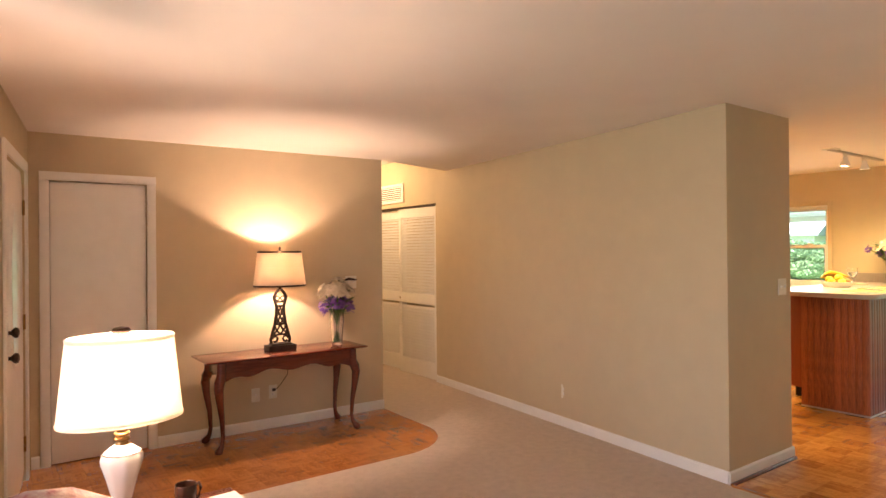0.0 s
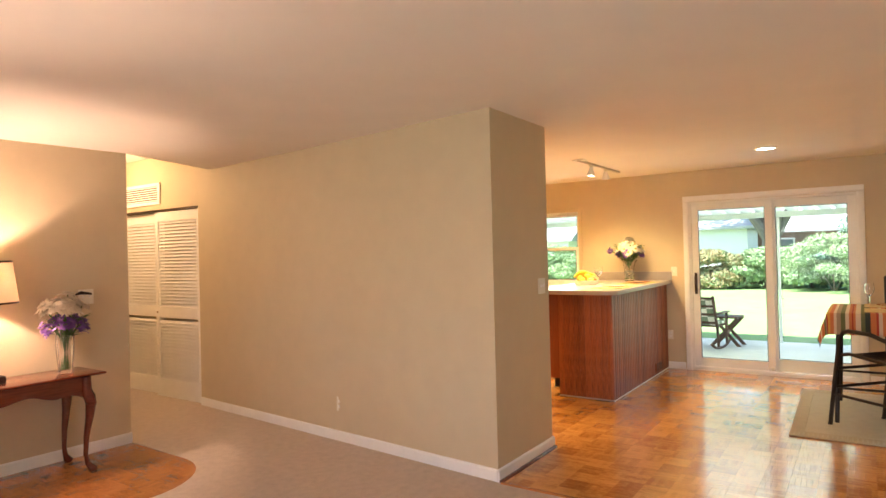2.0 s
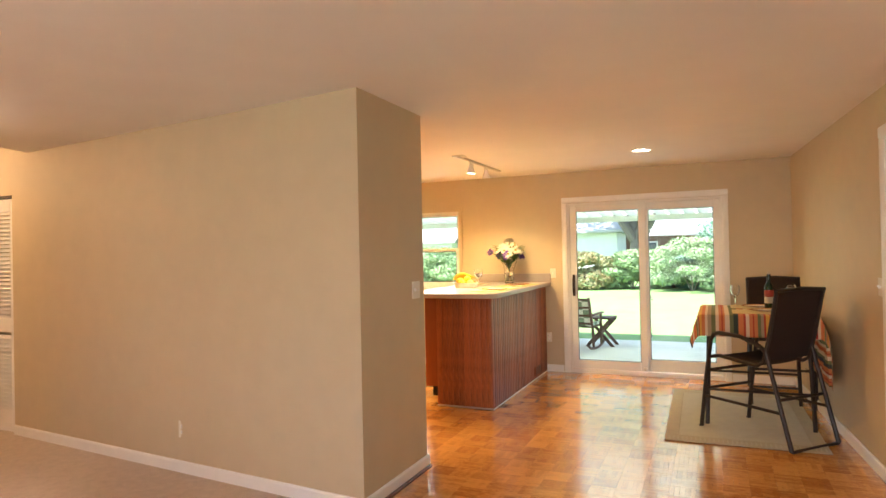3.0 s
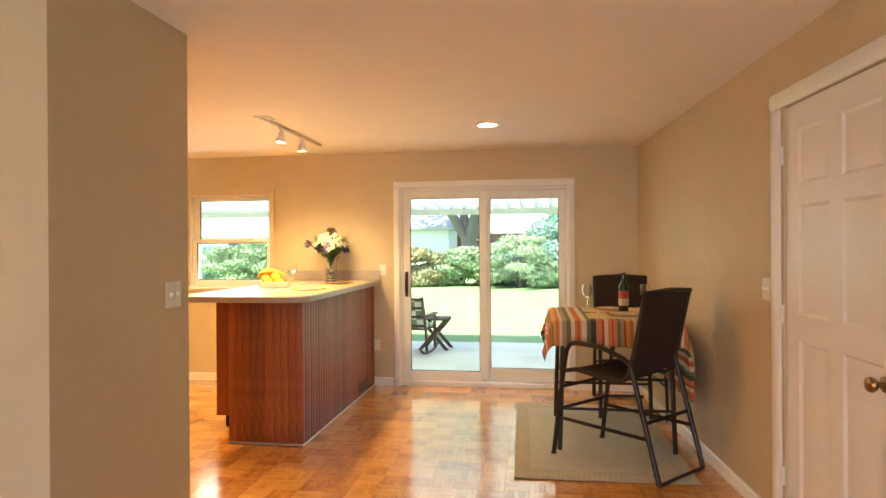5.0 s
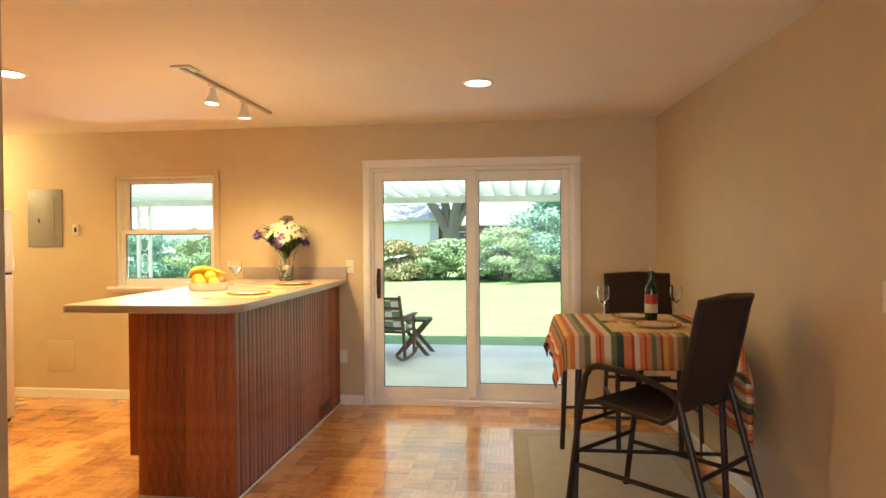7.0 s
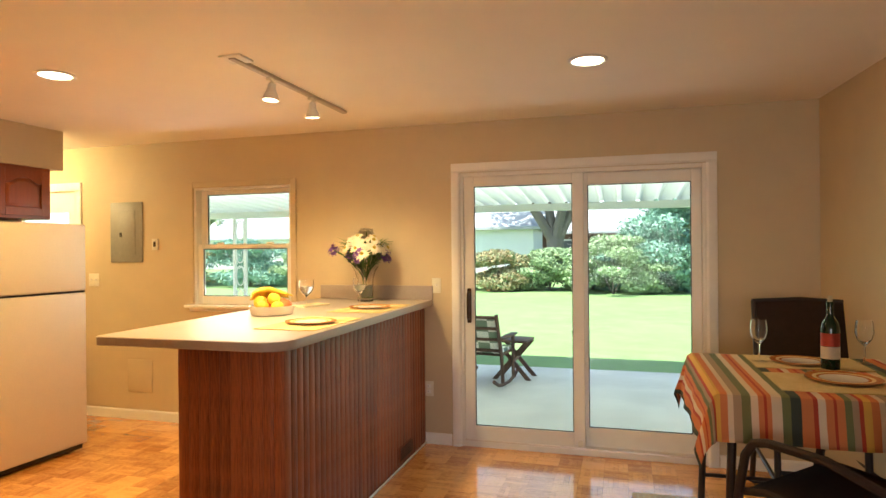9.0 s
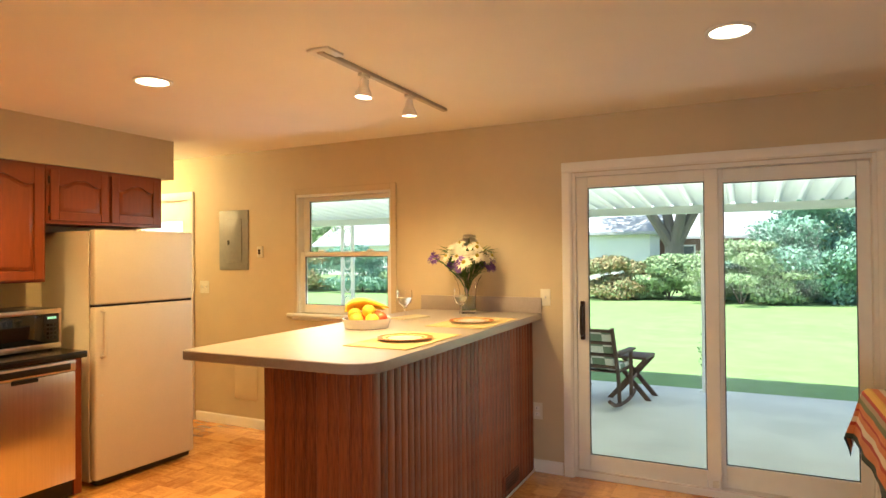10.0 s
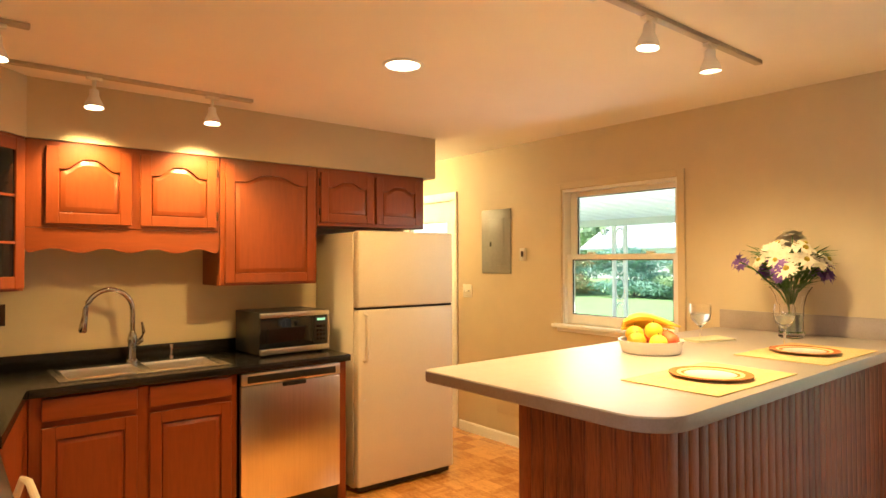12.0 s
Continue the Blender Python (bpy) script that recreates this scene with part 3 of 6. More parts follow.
def louvre_door(m):
    d = part("louvre_door", bmesh.new(), WHITE, cl, m=m)
    bm = bmesh.new()
    w, h = 0.82, 2.02
    for a, b, c, e in ((0, 0.06, 0, h), (w - 0.06, w, 0, h), (0.06, w - 0.06, 0, 0.19), (0.06, w - 0.06, 0.86, 0.98), (0.06, w - 0.06, h - 0.11, h)):
        box(bm, a, b, 0, 0.03, c, e, 0.002, 1)
    d.data = finish("louvre_door", bm, WHITE)
    z = 0.205
    while z < h - 0.12:
        if not 0.85 < z < 0.99:
            share("slat", slat_me, d, pose(0.06, 0.015, z))
        z += 0.036
    part("finger_pull", lathe(bmesh.new(), [(0.012, 0), (0.012, 0.004), (0.006, 0.006)], seg=12), BRASS, d, "small brass finger pull", m=pose(0.03, -0.001, 0.92, 90, 0, 0))


CA = 90 - 0.4
louvre_door(pose(4.142, 6.765, 0.012, 0, 0, -CA))
louvre_door(pose(4.192, 7.53, 0.012, 0, 0, -CA))
part("top_track", prism(bmesh.new(), [(4.126, 5.945), (4.24, 5.945), (4.25, 7.545), (4.136, 7.545)], 2.036, 2.058), BRONZE, cl, "dark metal top track")
gr = thing("return_air_grille", "white metal return-air grille with slanted slats on the wall", "air vent")
bm = bmesh.new()
for y0, y1, z0, z1 in ((6.62, 6.66, 2.115, 2.355), (7.36, 7.40, 2.115, 2.355), (6.66, 7.36, 2.115, 2.15), (6.66, 7.36, 2.32, 2.355)):
    box(bm, 4.118, 4.131, y0, y1, z0, z1, 0.003, 1)
part("frame", bm, WHITE, gr)
part("backing", B(4.1295, 4.1315, 6.655, 7.365, 2.145, 2.325), GAP_SHADE, gr)
gm = finish("slat", rings(bmesh.new(), [[(x, y, z) for x, z in ((-0.006, -0.007), (-0.004, -0.008), (0.005, 0.006), (0.003, 0.007))] for y in (6.66, 7.36)]), WHITE)
for k in range(7):
    share("slat", gm, gr, pose(4.124, 0, 2.162 + k * 0.0245))


# wall plates
def wall_plate(m, kind, label, mate=PLATE):
    t = thing("wall_switch" if kind != "outlet" else "wall_outlet", label, "light switch" if kind != "outlet" else "outlet", m)
    w = 0.115 if kind == "double" else 0.072
    part("plate", B(-w / 2, w / 2, -0.006, 0, -0.058, 0.058, 0.003), mate, t)
    if kind == "outlet":
        for z in (-0.02, 0.02):
            part("socket", B(-0.016, 0.016, -0.0085, -0.0062, z - 0.013, z + 0.013, 0.002), WHITE if mate is PLATE else mate, t)
            part("slots", B(-0.007, -0.004, -0.0092, -0.0086, z - 0.005, z + 0.005), BLACK, t)
    else:
        for x in ((-0.024, 0.024) if kind == "double" else (0,)):
            part("toggle", rings(bmesh.new(), [[(x - 0.005, -0.0061, -0.011), (x + 0.005, -0.0061, -0.011), (x + 0.005, -0.0061, 0.011), (x - 0.005, -0.0061, 0.011)], [(x - 0.004, -0.018, 0.0), (x + 0.004, -0.018, 0.0), (x + 0.004, -0.018, 0.009), (x - 0.004, -0.018, 0.009)]]), WHITE, t)
    return t


wall_plate(pose(4.50, 2.264, 1.235, 0, 0, 0), "double", "ivory double light switch on the partition end")
wall_plate(pose(3.938, 3.80, 0.30, 0, 0, -84.7), "outlet", "ivory outlet low on the living room wall")
wall_plate(pose(2.70, WC(2.7) - 0.001, 1.225, 0, 0, 0), "double", "white double light switch above the console")
wall_plate(pose(1.80, WC(1.8) - 0.001, 0.30, 0, 0, 0), "single", "white blank cable plate under the console")
o2 = wall_plate(pose(1.95, WC(1.95) - 0.001, 0.31, 0, 0, 0), "outlet", "white outlet with a lamp cord plugged in")
part("plug", B(-0.014, 0.014, -0.035, -0.010, 0.008, 0.032, 0.005), BLACK, o2, "black cord plug")
wall_plate(pose(XG - 0.001, 2.235, 1.21, 0, 0, -90), "single", "ivory light switch beside the sliding door")
wall_plate(pose(XG - 0.001, 5.49, 1.235, 0, 0, -90), "double", "ivory light switch near the back door")
wall_plate(pose(5.385, WR(5.385) + 0.001, 1.21, 0, 0, 180), "double", "ivory double light switch on the dining wall")
wall_plate(pose(XG - 0.001, 2.30, 0.42, 0, 0, -90), "outlet", "beige outlet low beside the peninsula")
wall_plate(pose(4.89, 5.429, 1.22, 0, 0, 0), "outlet", "dark brown outlet on the kitchen wall above the worktop", BRONZE)
ep = thing("breaker_panel", "grey metal breaker panel set in the wall", "breaker panel")
part("cover", B(XG - 0.012, XG - 0.001, 4.948, 5.295, 1.394, 1.929, 0.004), GREY, ep)
part("panel_door", B(XG - 0.018, XG - 0.0125, 5.02, 5.20, 1.46, 1.85, 0.003), GREY, ep)
part("latch", B(XG - 0.022, XG - 0.0182, 5.165, 5.185, 1.62, 1.66), BLACK, ep)
th = thing("wall_timer", "small beige wall control with a dark slot", "thermostat", pose(XG - 0.001, 4.81, 1.55, 0, 0, -90))
part("body", B(-0.03, 0.03, -0.02, 0, -0.05, 0.05, 0.004), PLATE, th)
part("dial", B(-0.012, 0.012, -0.023, -0.0202, -0.02, 0.025, 0.001), BRONZE, th)
solid("wall_access_panel", B(XG - 0.008, XG - 0.001, 4.86, 5.12, 0.24, 0.53, 0.003), WALL, "small beige access panel low on the wall", "panel")

# ceiling lights
for i, (x, y) in enumerate(((6.968, 1.03), (6.356, 3.776))):
    rl = thing("recessed_light", "round recessed ceiling light, switched on", "ceiling light", pose(x, y, H), "recessed ceiling lights")
    part("trim_ring", lathe(bmesh.new(), [(0.078, -0.001), (0.1, -0.001), (0.1, -0.006), (0.092, -0.011), (0.08, -0.009), (0.078, -0.001)], cap=False, seg=32), WHITE, rl)
    part("lens", lathe(bmesh.new(), [(0.001, -0.0055), (0.05, -0.005), (0.079, -0.003)], cap=False, seg=32), LENS, rl, "glowing lens")


def track_light(x0, x1, y, heads, label, box_at, drop=0.045):
    t = thing("track_light", label, "track light", pose(0, 0, H), "track lights")
    part("rail", B(x0, x1, y - 0.017, y + 0.017, -0.02, -0.0005, 0.003), RAIL, t)
    if box_at is not None:
        part("feed_box", B(box_at - 0.02, box_at + 0.10, y - 0.06, y + 0.06, -0.013, -0.0008, 0.003), PLATE, t)
    for hx, hy, aim in heads:
        d = Vector(aim) - Vector((hx, hy, 2.33))
        q = (-d).normalized().to_track_quat('Z', 'Y').to_matrix().to_4x4()
        hd = part("lamp_head", lathe(bmesh.new(), [(0.004, 0.034), (0.021, 0.032), (0.023, 0.0), (0.038, -0.032), (0.046, -0.058), (0.043, -0.059), (0.034, -0.036)], cap=False, seg=20), WHITE, t, m=pose(hx, hy, -drop) @ q)
        part("bulb_face", lathe(bmesh.new(), [(0.001, -0.052), (0.025, -0.051), (0.041, -0.048)], cap=False, seg=20), BULB, hd, "glowing reflector bulb")
        part("stem", tube(bmesh.new(), [(hx, y, -0.018), (hx, hy, -drop + 0.02)], 0.009), PLATE, t)
        part("adapter", B(hx - 0.035, hx + 0.035, y - 0.014, y + 0.014, -0.036, -0.0205, 0.003), PLATE, t)


track_light(6.36, 7.64, 2.69, [(6.72, 2.69, (6.66, 2.78, 1.1)), (7.18, 2.69, (7.28, 2.72, 1.1))], "white two-head track light above the peninsula, switched on", 6.36, 0.08)
track_light(4.75, 6.05, 4.85, [(5.24, 4.85, (5.22, 4.70, 0.6)), (5.82, 4.85, (5.80, 4.70, 0.6))], "white track light before the kitchen soffit, switched on", None, 0.115)
track_light(4.60, 4.92, 4.29, [(4.81, 4.29, (4.78, 4.2, 0.9))], "white track light over the stove, switched on", None, 0.1)


# ---- kitchen ----
def cab_door(w, h, arch, parent, m, mate=OAK, name="door", hinge=None):
    """A raised-panel door in local x, z, front at y = 0 facing -y; arch is the rise of the cathedral top."""
    s, n = 0.058, 28

    def top(i, x):
        u = (x - w / 2) / (w / 2 - s)
        base_z = h - s - arch
        q = max(0.0, 1 - abs(u) / 0.82)
        return base_z - i + arch * (0.5 - 0.5 * math.cos(math.pi * min(1, q * 1.25)))

    def loop(i, y):
        x0, x1 = s + i, w - s - i
        xs = [x0 + (x1 - x0) * k / n for k in range(n + 1)]
        return [(x0, y, s + i), (x1, y, s + i)] + [(x, y, top(i, x)) for x in xs[::-1]]

    t = 0.02
    d = part(name, B(0.002, w - 0.002, 0.0158, 0.0195, 0.002, h - 0.002), mate, parent, m=m)
    part("stile", B(0, s, 0, t, 0, h, 0.003, 1), mate, d)
    part("stile", B(w - s, w, 0, t, 0, h, 0.003, 1), mate, d)
    part("bottom_rail", B(s, w - s, 0.0005, t, 0, s, 0.002, 1), mate, d)
    bm = bmesh.new()
    xs = [s + (w - 2 * s) * k / n for k in range(n + 1)]
    lowf = [bm.verts.new((x, 0.0005, top(0, x))) for x in xs]
    hif = [bm.verts.new((x, 0.0005, h)) for x in xs]
    lowb = [bm.verts.new((x, 0.012, top(0, x))) for x in xs]
    hib = [bm.verts.new((x, t, h)) for x in xs]
    for k in range(n):
        bm.faces.new((lowf[k], lowf[k + 1], hif[k + 1], hif[k]))
        bm.faces.new((lowf[k], lowf[k + 1], lowb[k + 1], lowb[k]))
        bm.faces.new((hif[k], hif[k + 1], hib[k + 1], hib[k]))
    part("top_rail", bm, mate, d)
    bm = bmesh.new()
    rings(bm, [loop(-0.004, 0.015), loop(0.006, 0.015), loop(0.008, 0.011), loop(0.030, 0.003)], True, False)
    bm.faces.new([bm.verts.new(p) for p in loop(0.030, 0.003)])
    part("raised_panel", bm, mate, d)
    if hinge is not None:
        for z in (0.07, h - 0.07):
            part("hinge", tube(bmesh.new(), [(hinge, 0.004, z - 0.025), (hinge, 0.004, z + 0.025)], 0.006, 8), BRONZE, d)
    return d


def upper(x0, x1, z0, z1, doors, label, extra=None):
    t = thing("wall_cabinet", label, "cabinet", pose(x0, 5.115, z0), "oak wall cabinets")
    w, h = x1 - x0, z1 - z0
    part("body", B(0.001, w - 0.001, 0, 0.314, 0, h, 0.002, 1), OAK, t)
    for a, b, c, d, arch, hg in doors:
        cab_door(b - a, d - c, arch, t, pose(a - x0, -0.021, c - z0), hinge=hg)
    return t


u = upper(4.98, 5.955, 1.68, 2.13, [(5.066, 5.469, 1.70, 2.10, 0.055, None), (5.512, 5.931, 1.70, 2.10, 0.055, 0.424)], "stained oak wall cabinet with two arched doors over the sink")
val = bmesh.new()
n = 60
lowv = []
for k in range(n + 1):
    x = 0.002 + (0.968) * k / n
    lowv.append((x, -0.118 - 0.012 * math.cos(k / n * 2 * math.pi * 4) + (0.02 if k in (0, n) else 0)))
poly = lowv + [(0.97, -0.002), (0.002, -0.002)]
rings(val, [[(x, y, z) for x, z in poly] for y in (-0.004, 0.016)])
part("valance", val, OAKH, u, "scalloped oak valance")
upper(5.957, 6.602, 1.355, 2.13, [(5.984, 6.579, 1.37, 2.10, 0.05, None)], "tall stained oak wall cabinet over the microwave")
upper(6.604, 7.50, 1.74, 2.13, [(6.624, 7.039, 1.762, 2.10, 0.04, -0.008), (7.063, 7.467, 1.762, 2.10, 0.04, None)], "short stained oak cabinet above the fridge")
# diagonal corner cabinet with a glass door
cc = thing("corner_cabinet", "stained oak corner cabinet with a glazed door", "cabinet", pose(0, 0, 1.36), "oak wall cabinets")
c0, c1 = Vector((4.975, 5.10)), Vector((4.67, 4.795))
part("body", prism(bmesh.new(), [(4.365, 5.425), (4.977, 5.425), tuple(c0), tuple(c1), (4.365, 4.795)], 0.0, 0.77), OAK, cc)
Mc = Matrix.Translation((c1.x + 0.016, c1.y - 0.016, 0.012)) @ pose(0, 0, 0, 0, 0, 45)
bm = bmesh.new()
for a, b, c, d in ((0.0, 0.06, 0, 0.74), (0.355, 0.415, 0, 0.74), (0.06, 0.355, 0, 0.06), (0.06, 0.355, 0.68, 0.74)):
    box(bm, a, b, 0, 0.02, c, d, 0.003, 1)
cdr = part("door", bm, OAK, cc, m=Mc)
part("pane", B(0.06, 0.355, 0.010, 0.014, 0.06, 0.68), DARKGLASS, cdr, "dark glass pane")
for z in (0.22, 0.45):
    part("muntin", B(0.06, 0.355, 0.003, 0.0095, z, z + 0.012), OAK, cdr)
sof = prism(bmesh.new(), [(4.362, 5.429), (7.607, 5.429), (7.607, 5.104), (4.985, 5.104), (4.68, 4.80), (4.68, 2.56), (4.362, 2.56)], 2.132, 2.4395)
solid("soffit", sof, WALL, "beige painted soffit above the cabinets", "soffit", "structure")


def lower(x0, x1, doors, drawers, label):
    t = thing("base_cabinet", label, "cabinet", pose(x0, 4.825, 0), "oak base cabinets")
    w = x1 - x0
    bm = B(0.001, w - 0.001, 0, 0.60, 0.1, 0.872, 0.002, 1)
    part("body", bm, OAK, t)
    part("toe_kick", B(0.001, w - 0.001, 0.07, 0.60, 0.006, 0.0995), GAP_SHADE, t)
    for a, b in doors:
        cab_door(b - a, 0.60, 0.0, t, pose(a - x0, -0.021, 0.125))
    for a, b in drawers:
        part("drawer_front", B(a - x0, b - x0, -0.021, -0.001, 0.755, 0.862, 0.006, 2), OAKH, t)
    return t


lower(4.975, 5.955, [(5.025, 5.437), (5.495, 5.919)], [(5.025, 5.437), (5.495, 5.919)], "stained oak sink base cabinet with two doors")
part("end_panel", B(6.605, 6.658, 4.83, 5.42, 0.006, 0.872, 0.002, 1), OAK, thing("base_end_panel", "oak end panel between dishwasher and fridge", "cabinet panel"))
cb = thing("base_cabinet", "stained oak base cabinet beside the stove", "cabinet", group="oak base cabinets")
part("body", prism(bmesh.new(), [(4.365, 3.96), (4.80, 3.96), (4.95, 4.80), (4.974, 4.83), (4.974, 5.42), (4.365, 5.42)], 0.1, 0.872), OAK, cb)
part("toe_kick", prism(bmesh.new(), [(4.365, 3.97), (4.74, 3.97), (4.88, 4.83), (4.88, 5.42), (4.365, 5.42)], 0.006, 0.0995), GAP_SHADE, cb)

# worktop with the sink cut out
wt = thing("worktop", "black speckled laminate worktop with a dark backsplash", "worktop")
xs, ys = [4.365, 5.125, 5.925, 6.668], [4.79, 4.905, 5.315, 5.428]
slab = grid_slab(bmesh.new(), xs, ys, 0.874, 0.915, lambda x, y: 5.125 < x < 5.925 and 4.905 < y < 5.315)
part("top", slab, BLACKTOP, wt)
part("return_top", prism(bmesh.new(), [(4.365, 3.955), (4.82, 3.955), (4.965, 4.7895), (4.365, 4.7895)], 0.874, 0.915), BLACKTOP, wt)
bs = B(4.365, 6.668, 5.408, 5.428, 0.9155, 1.0, 0.004)
box(bs, 4.365, 4.385, 3.955, 5.406, 0.9155, 1.0, 0.004)
part("backsplash", bs, BLACKTOP, wt)
part("edge_trim", B(4.97, 6.668, 4.784, 4.7895, 0.876, 0.912, 0.003), BLACKTOP, wt)

sk = thing("sink", "stainless steel double-bowl sink set in the worktop", "sink")
xs, ys = [5.105, 5.15, 5.50, 5.55, 5.905, 5.945], [4.885, 4.93, 5.25, 5.345]
rim = grid_slab(bmesh.new(), xs, ys, 0.9155, 0.921, lambda x, y: (5.15 < x < 5.50 or 5.55 < x < 5.905) and 4.93 < y < 5.25)
part("rim", rim, SINKM, sk)
for a, b in ((5.15, 5.50), (5.55, 5.905)):
    bm = bmesh.new()
    rings(bm, [[(a + i, 4.93 + i, z), (b - i, 4.93 + i, z), (b - i, 5.25 - i, z), (a + i, 5.25 - i, z)] for i, z in ((0, 0.921), (0.006, 0.90), (0.012, 0.76), (0.04, 0.735))], True, False)
    bm.faces.new([bm.verts.new(p) for p in ((a + 0.04, 4.97, 0.735), (b - 0.04, 4.97, 0.735), (b - 0.04, 5.21, 0.735), (a + 0.04, 5.21, 0.735))])
    bw = part("bowl", bm, SINKM, sk)
    part("drain", lathe(bmesh.new(), [(0.001, 0.738), (0.03, 0.738), (0.042, 0.741), (0.044, 0.736)], ((a + b) / 2, 5.09, 0), 20, cap=False), CHROME, bw)
fc = thing("faucet", "satin nickel gooseneck kitchen faucet with side lever", "faucet", pose(5.52, 5.30, 0.9215))
part("base", lathe(bmesh.new(), [(0.033, 0), (0.033, 0.012), (0.024, 0.02), (0.023, 0.10), (0.027, 0.13), (0.022, 0.16), (0.014, 0.18)]), CHROME, fc)
neck = [(0, 0, 0.16)] + [(-0.125 + 0.125 * math.cos(a), -0.03 * (1 - math.cos(a)), 0.30 + 0.125 * math.sin(a)) for a in [math.pi * k / 14 for k in range(15)]] + [(-0.255, -0.06, 0.25)]
part("spout", tube(bmesh.new(), neck, 0.0145, 12), CHROME, fc)
part("spray_head", tube(bmesh.new(), [(-0.251, -0.06, 0.285), (-0.256, -0.06, 0.25), (-0.262, -0.061, 0.205), (-0.264, -0.061, 0.195)], [0.015, 0.019, 0.022, 0.016], 14), CHROME, fc)
part("lever", tube(bmesh.new(), [(0.015, 0, 0.10), (0.045, 0, 0.125), (0.06, 0.0, 0.17), (0.05, 0, 0.23)], [0.014, 0.016, 0.010, 0.006], 10), CHROME, fc)
sp = thing("soap_dispenser", "small chrome soap pump beside the faucet", "soap dispenser", pose(5.735, 5.30, 0.9215))
part("stem", lathe(bmesh.new(), [(0.018, 0), (0.016, 0.012), (0.009, 0.02), (0.008, 0.06), (0.014, 0.065), (0.014, 0.08), (0.004, 0.085)], seg=16), CHROME, sp)
part("nozzle", tube(bmesh.new(), [(0, 0, 0.073), (-0.01, -0.045, 0.075), (-0.01, -0.055, 0.068)], 0.006, 8), CHROME, sp)

dw = thing("dishwasher", "stainless steel dishwasher with a black pocket handle", "dishwasher", pose(5.962, 4.80, 0))
part("tub", B(0.006, 0.634, 0.03, 0.60, 0.012, 0.87), BLACK, dw)
part("door", B(0.006, 0.634, -0.005, 0.028, 0.115, 0.795, 0.006), STEEL, dw)
cp = part("control_panel", B(0.006, 0.634, -0.008, 0.028, 0.80, 0.868, 0.005), STEEL, dw)
part("display_strip", B(0.04, 0.60, -0.011, -0.0085, 0.812, 0.852, 0.002), BLACK, cp, "black control strip")
part("pocket_handle", B(0.25, 0.40, -0.016, -0.0055, 0.772, 0.797, 0.004), BLACK, dw, "black pocket handle")
part("kick_plate", B(0.01, 0.63, 0.05, 0.075, 0.012, 0.11), BLACK, dw)

mw = thing("microwave", "black microwave with stainless steel trim on the worktop", "microwave", pose(6.165, 5.0, 0.9155, 0, 0, 2) @ Matrix.Diagonal((0.90, 0.9, 0.90, 1)))
part("body", B(0, 0.53, 0.02, 0.42, 0.012, 0.30, 0.006), BLACK, mw)
part("door_glass", B(0.0, 0.40, 0.0, 0.0195, 0.055, 0.262, 0.003), DARKGLASS, mw, "black glass door")
part("top_trim", B(0.0, 0.53, -0.004, 0.0195, 0.264, 0.298, 0.004), STEEL, mw, "steel trim bar")
part("bottom_trim", B(0.0, 0.53, -0.004, 0.0195, 0.014, 0.053, 0.004), STEEL, mw, "steel trim bar")
kp = part("control_panel", B(0.405, 0.515, 0.001, 0.0195, 0.055, 0.262, 0.002), BLACK, mw)
part("side_trim", B(0.516, 0.53, -0.002, 0.0195, 0.055, 0.262, 0.002), STEEL, mw)
part("clock_display", B(0.43, 0.495, -0.0008, 0.0008, 0.225, 0.243), glow("green display", (0.35, 0.9, 0.7), 0.2), kp, "lit green display")
for r in range(4):
    for c in range(3):
        part("button", B(0.424 + c * 0.026, 0.444 + c * 0.026, -0.0012, 0.0008, 0.085 + r * 0.03, 0.103 + r * 0.03, 0.001, 1), DARKGLASS, kp)
for x, y in ((0.04, 0.06), (0.49, 0.06), (0.04, 0.38), (0.49, 0.38)):
    part("foot", lathe(bmesh.new(), [(0.014, 0), (0.016, 0.0125)], (x, y, 0), 12), BLACK, mw)

fg = thing("refrigerator", "almond two-door top-freezer refrigerator", "refrigerator", pose(6.73, 4.80, 0, 0, 0, -2.5))
part("body", B(0.0, 0.765, 0.072, 0.62, 0.03, 1.69, 0.008), FRIDGE, fg)
part("freezer_door", B(0.0, 0.765, 0.0, 0.066, 1.20, 1.697, 0.014, 3), FRIDGE, fg)
mdr = part("fridge_door", B(0.0, 0.765, 0.0, 0.066, 0.05, 1.185, 0.014, 3), FRIDGE, fg)
part("seal", B(0.01, 0.755, 0.0665, 0.0715, 0.09, 1.69), GREY, fg)
# solid strip between the doors, its near-black painted in as shade
part("gap", B(0.005, 0.76, 0.012, 0.066, 1.186, 1.199), GAP_SHADE, fg)
part("handle", tube(bmesh.new(), [(0.045, -0.001, 1.165), (0.045, -0.04, 1.15), (0.045, -0.042, 1.0), (0.045, -0.04, 0.87), (0.045, -0.001, 0.855)], 0.013, 10), FRIDGE, mdr)
part("kick_grille", B(0.02, 0.745, 0.03, 0.071, 0.014, 0.046, 0.003), BLACK, fg)
for x in (0.06, 0.70):
    part("roller", lathe(bmesh.new(), [(0.02, 0.006), (0.02, 0.03)], (x, 0.12, 0), 12), BLACK, fg)
part("badge", B(0.035, 0.055, -0.002, 0.0005, 0.60, 0.612), STEEL, mdr)

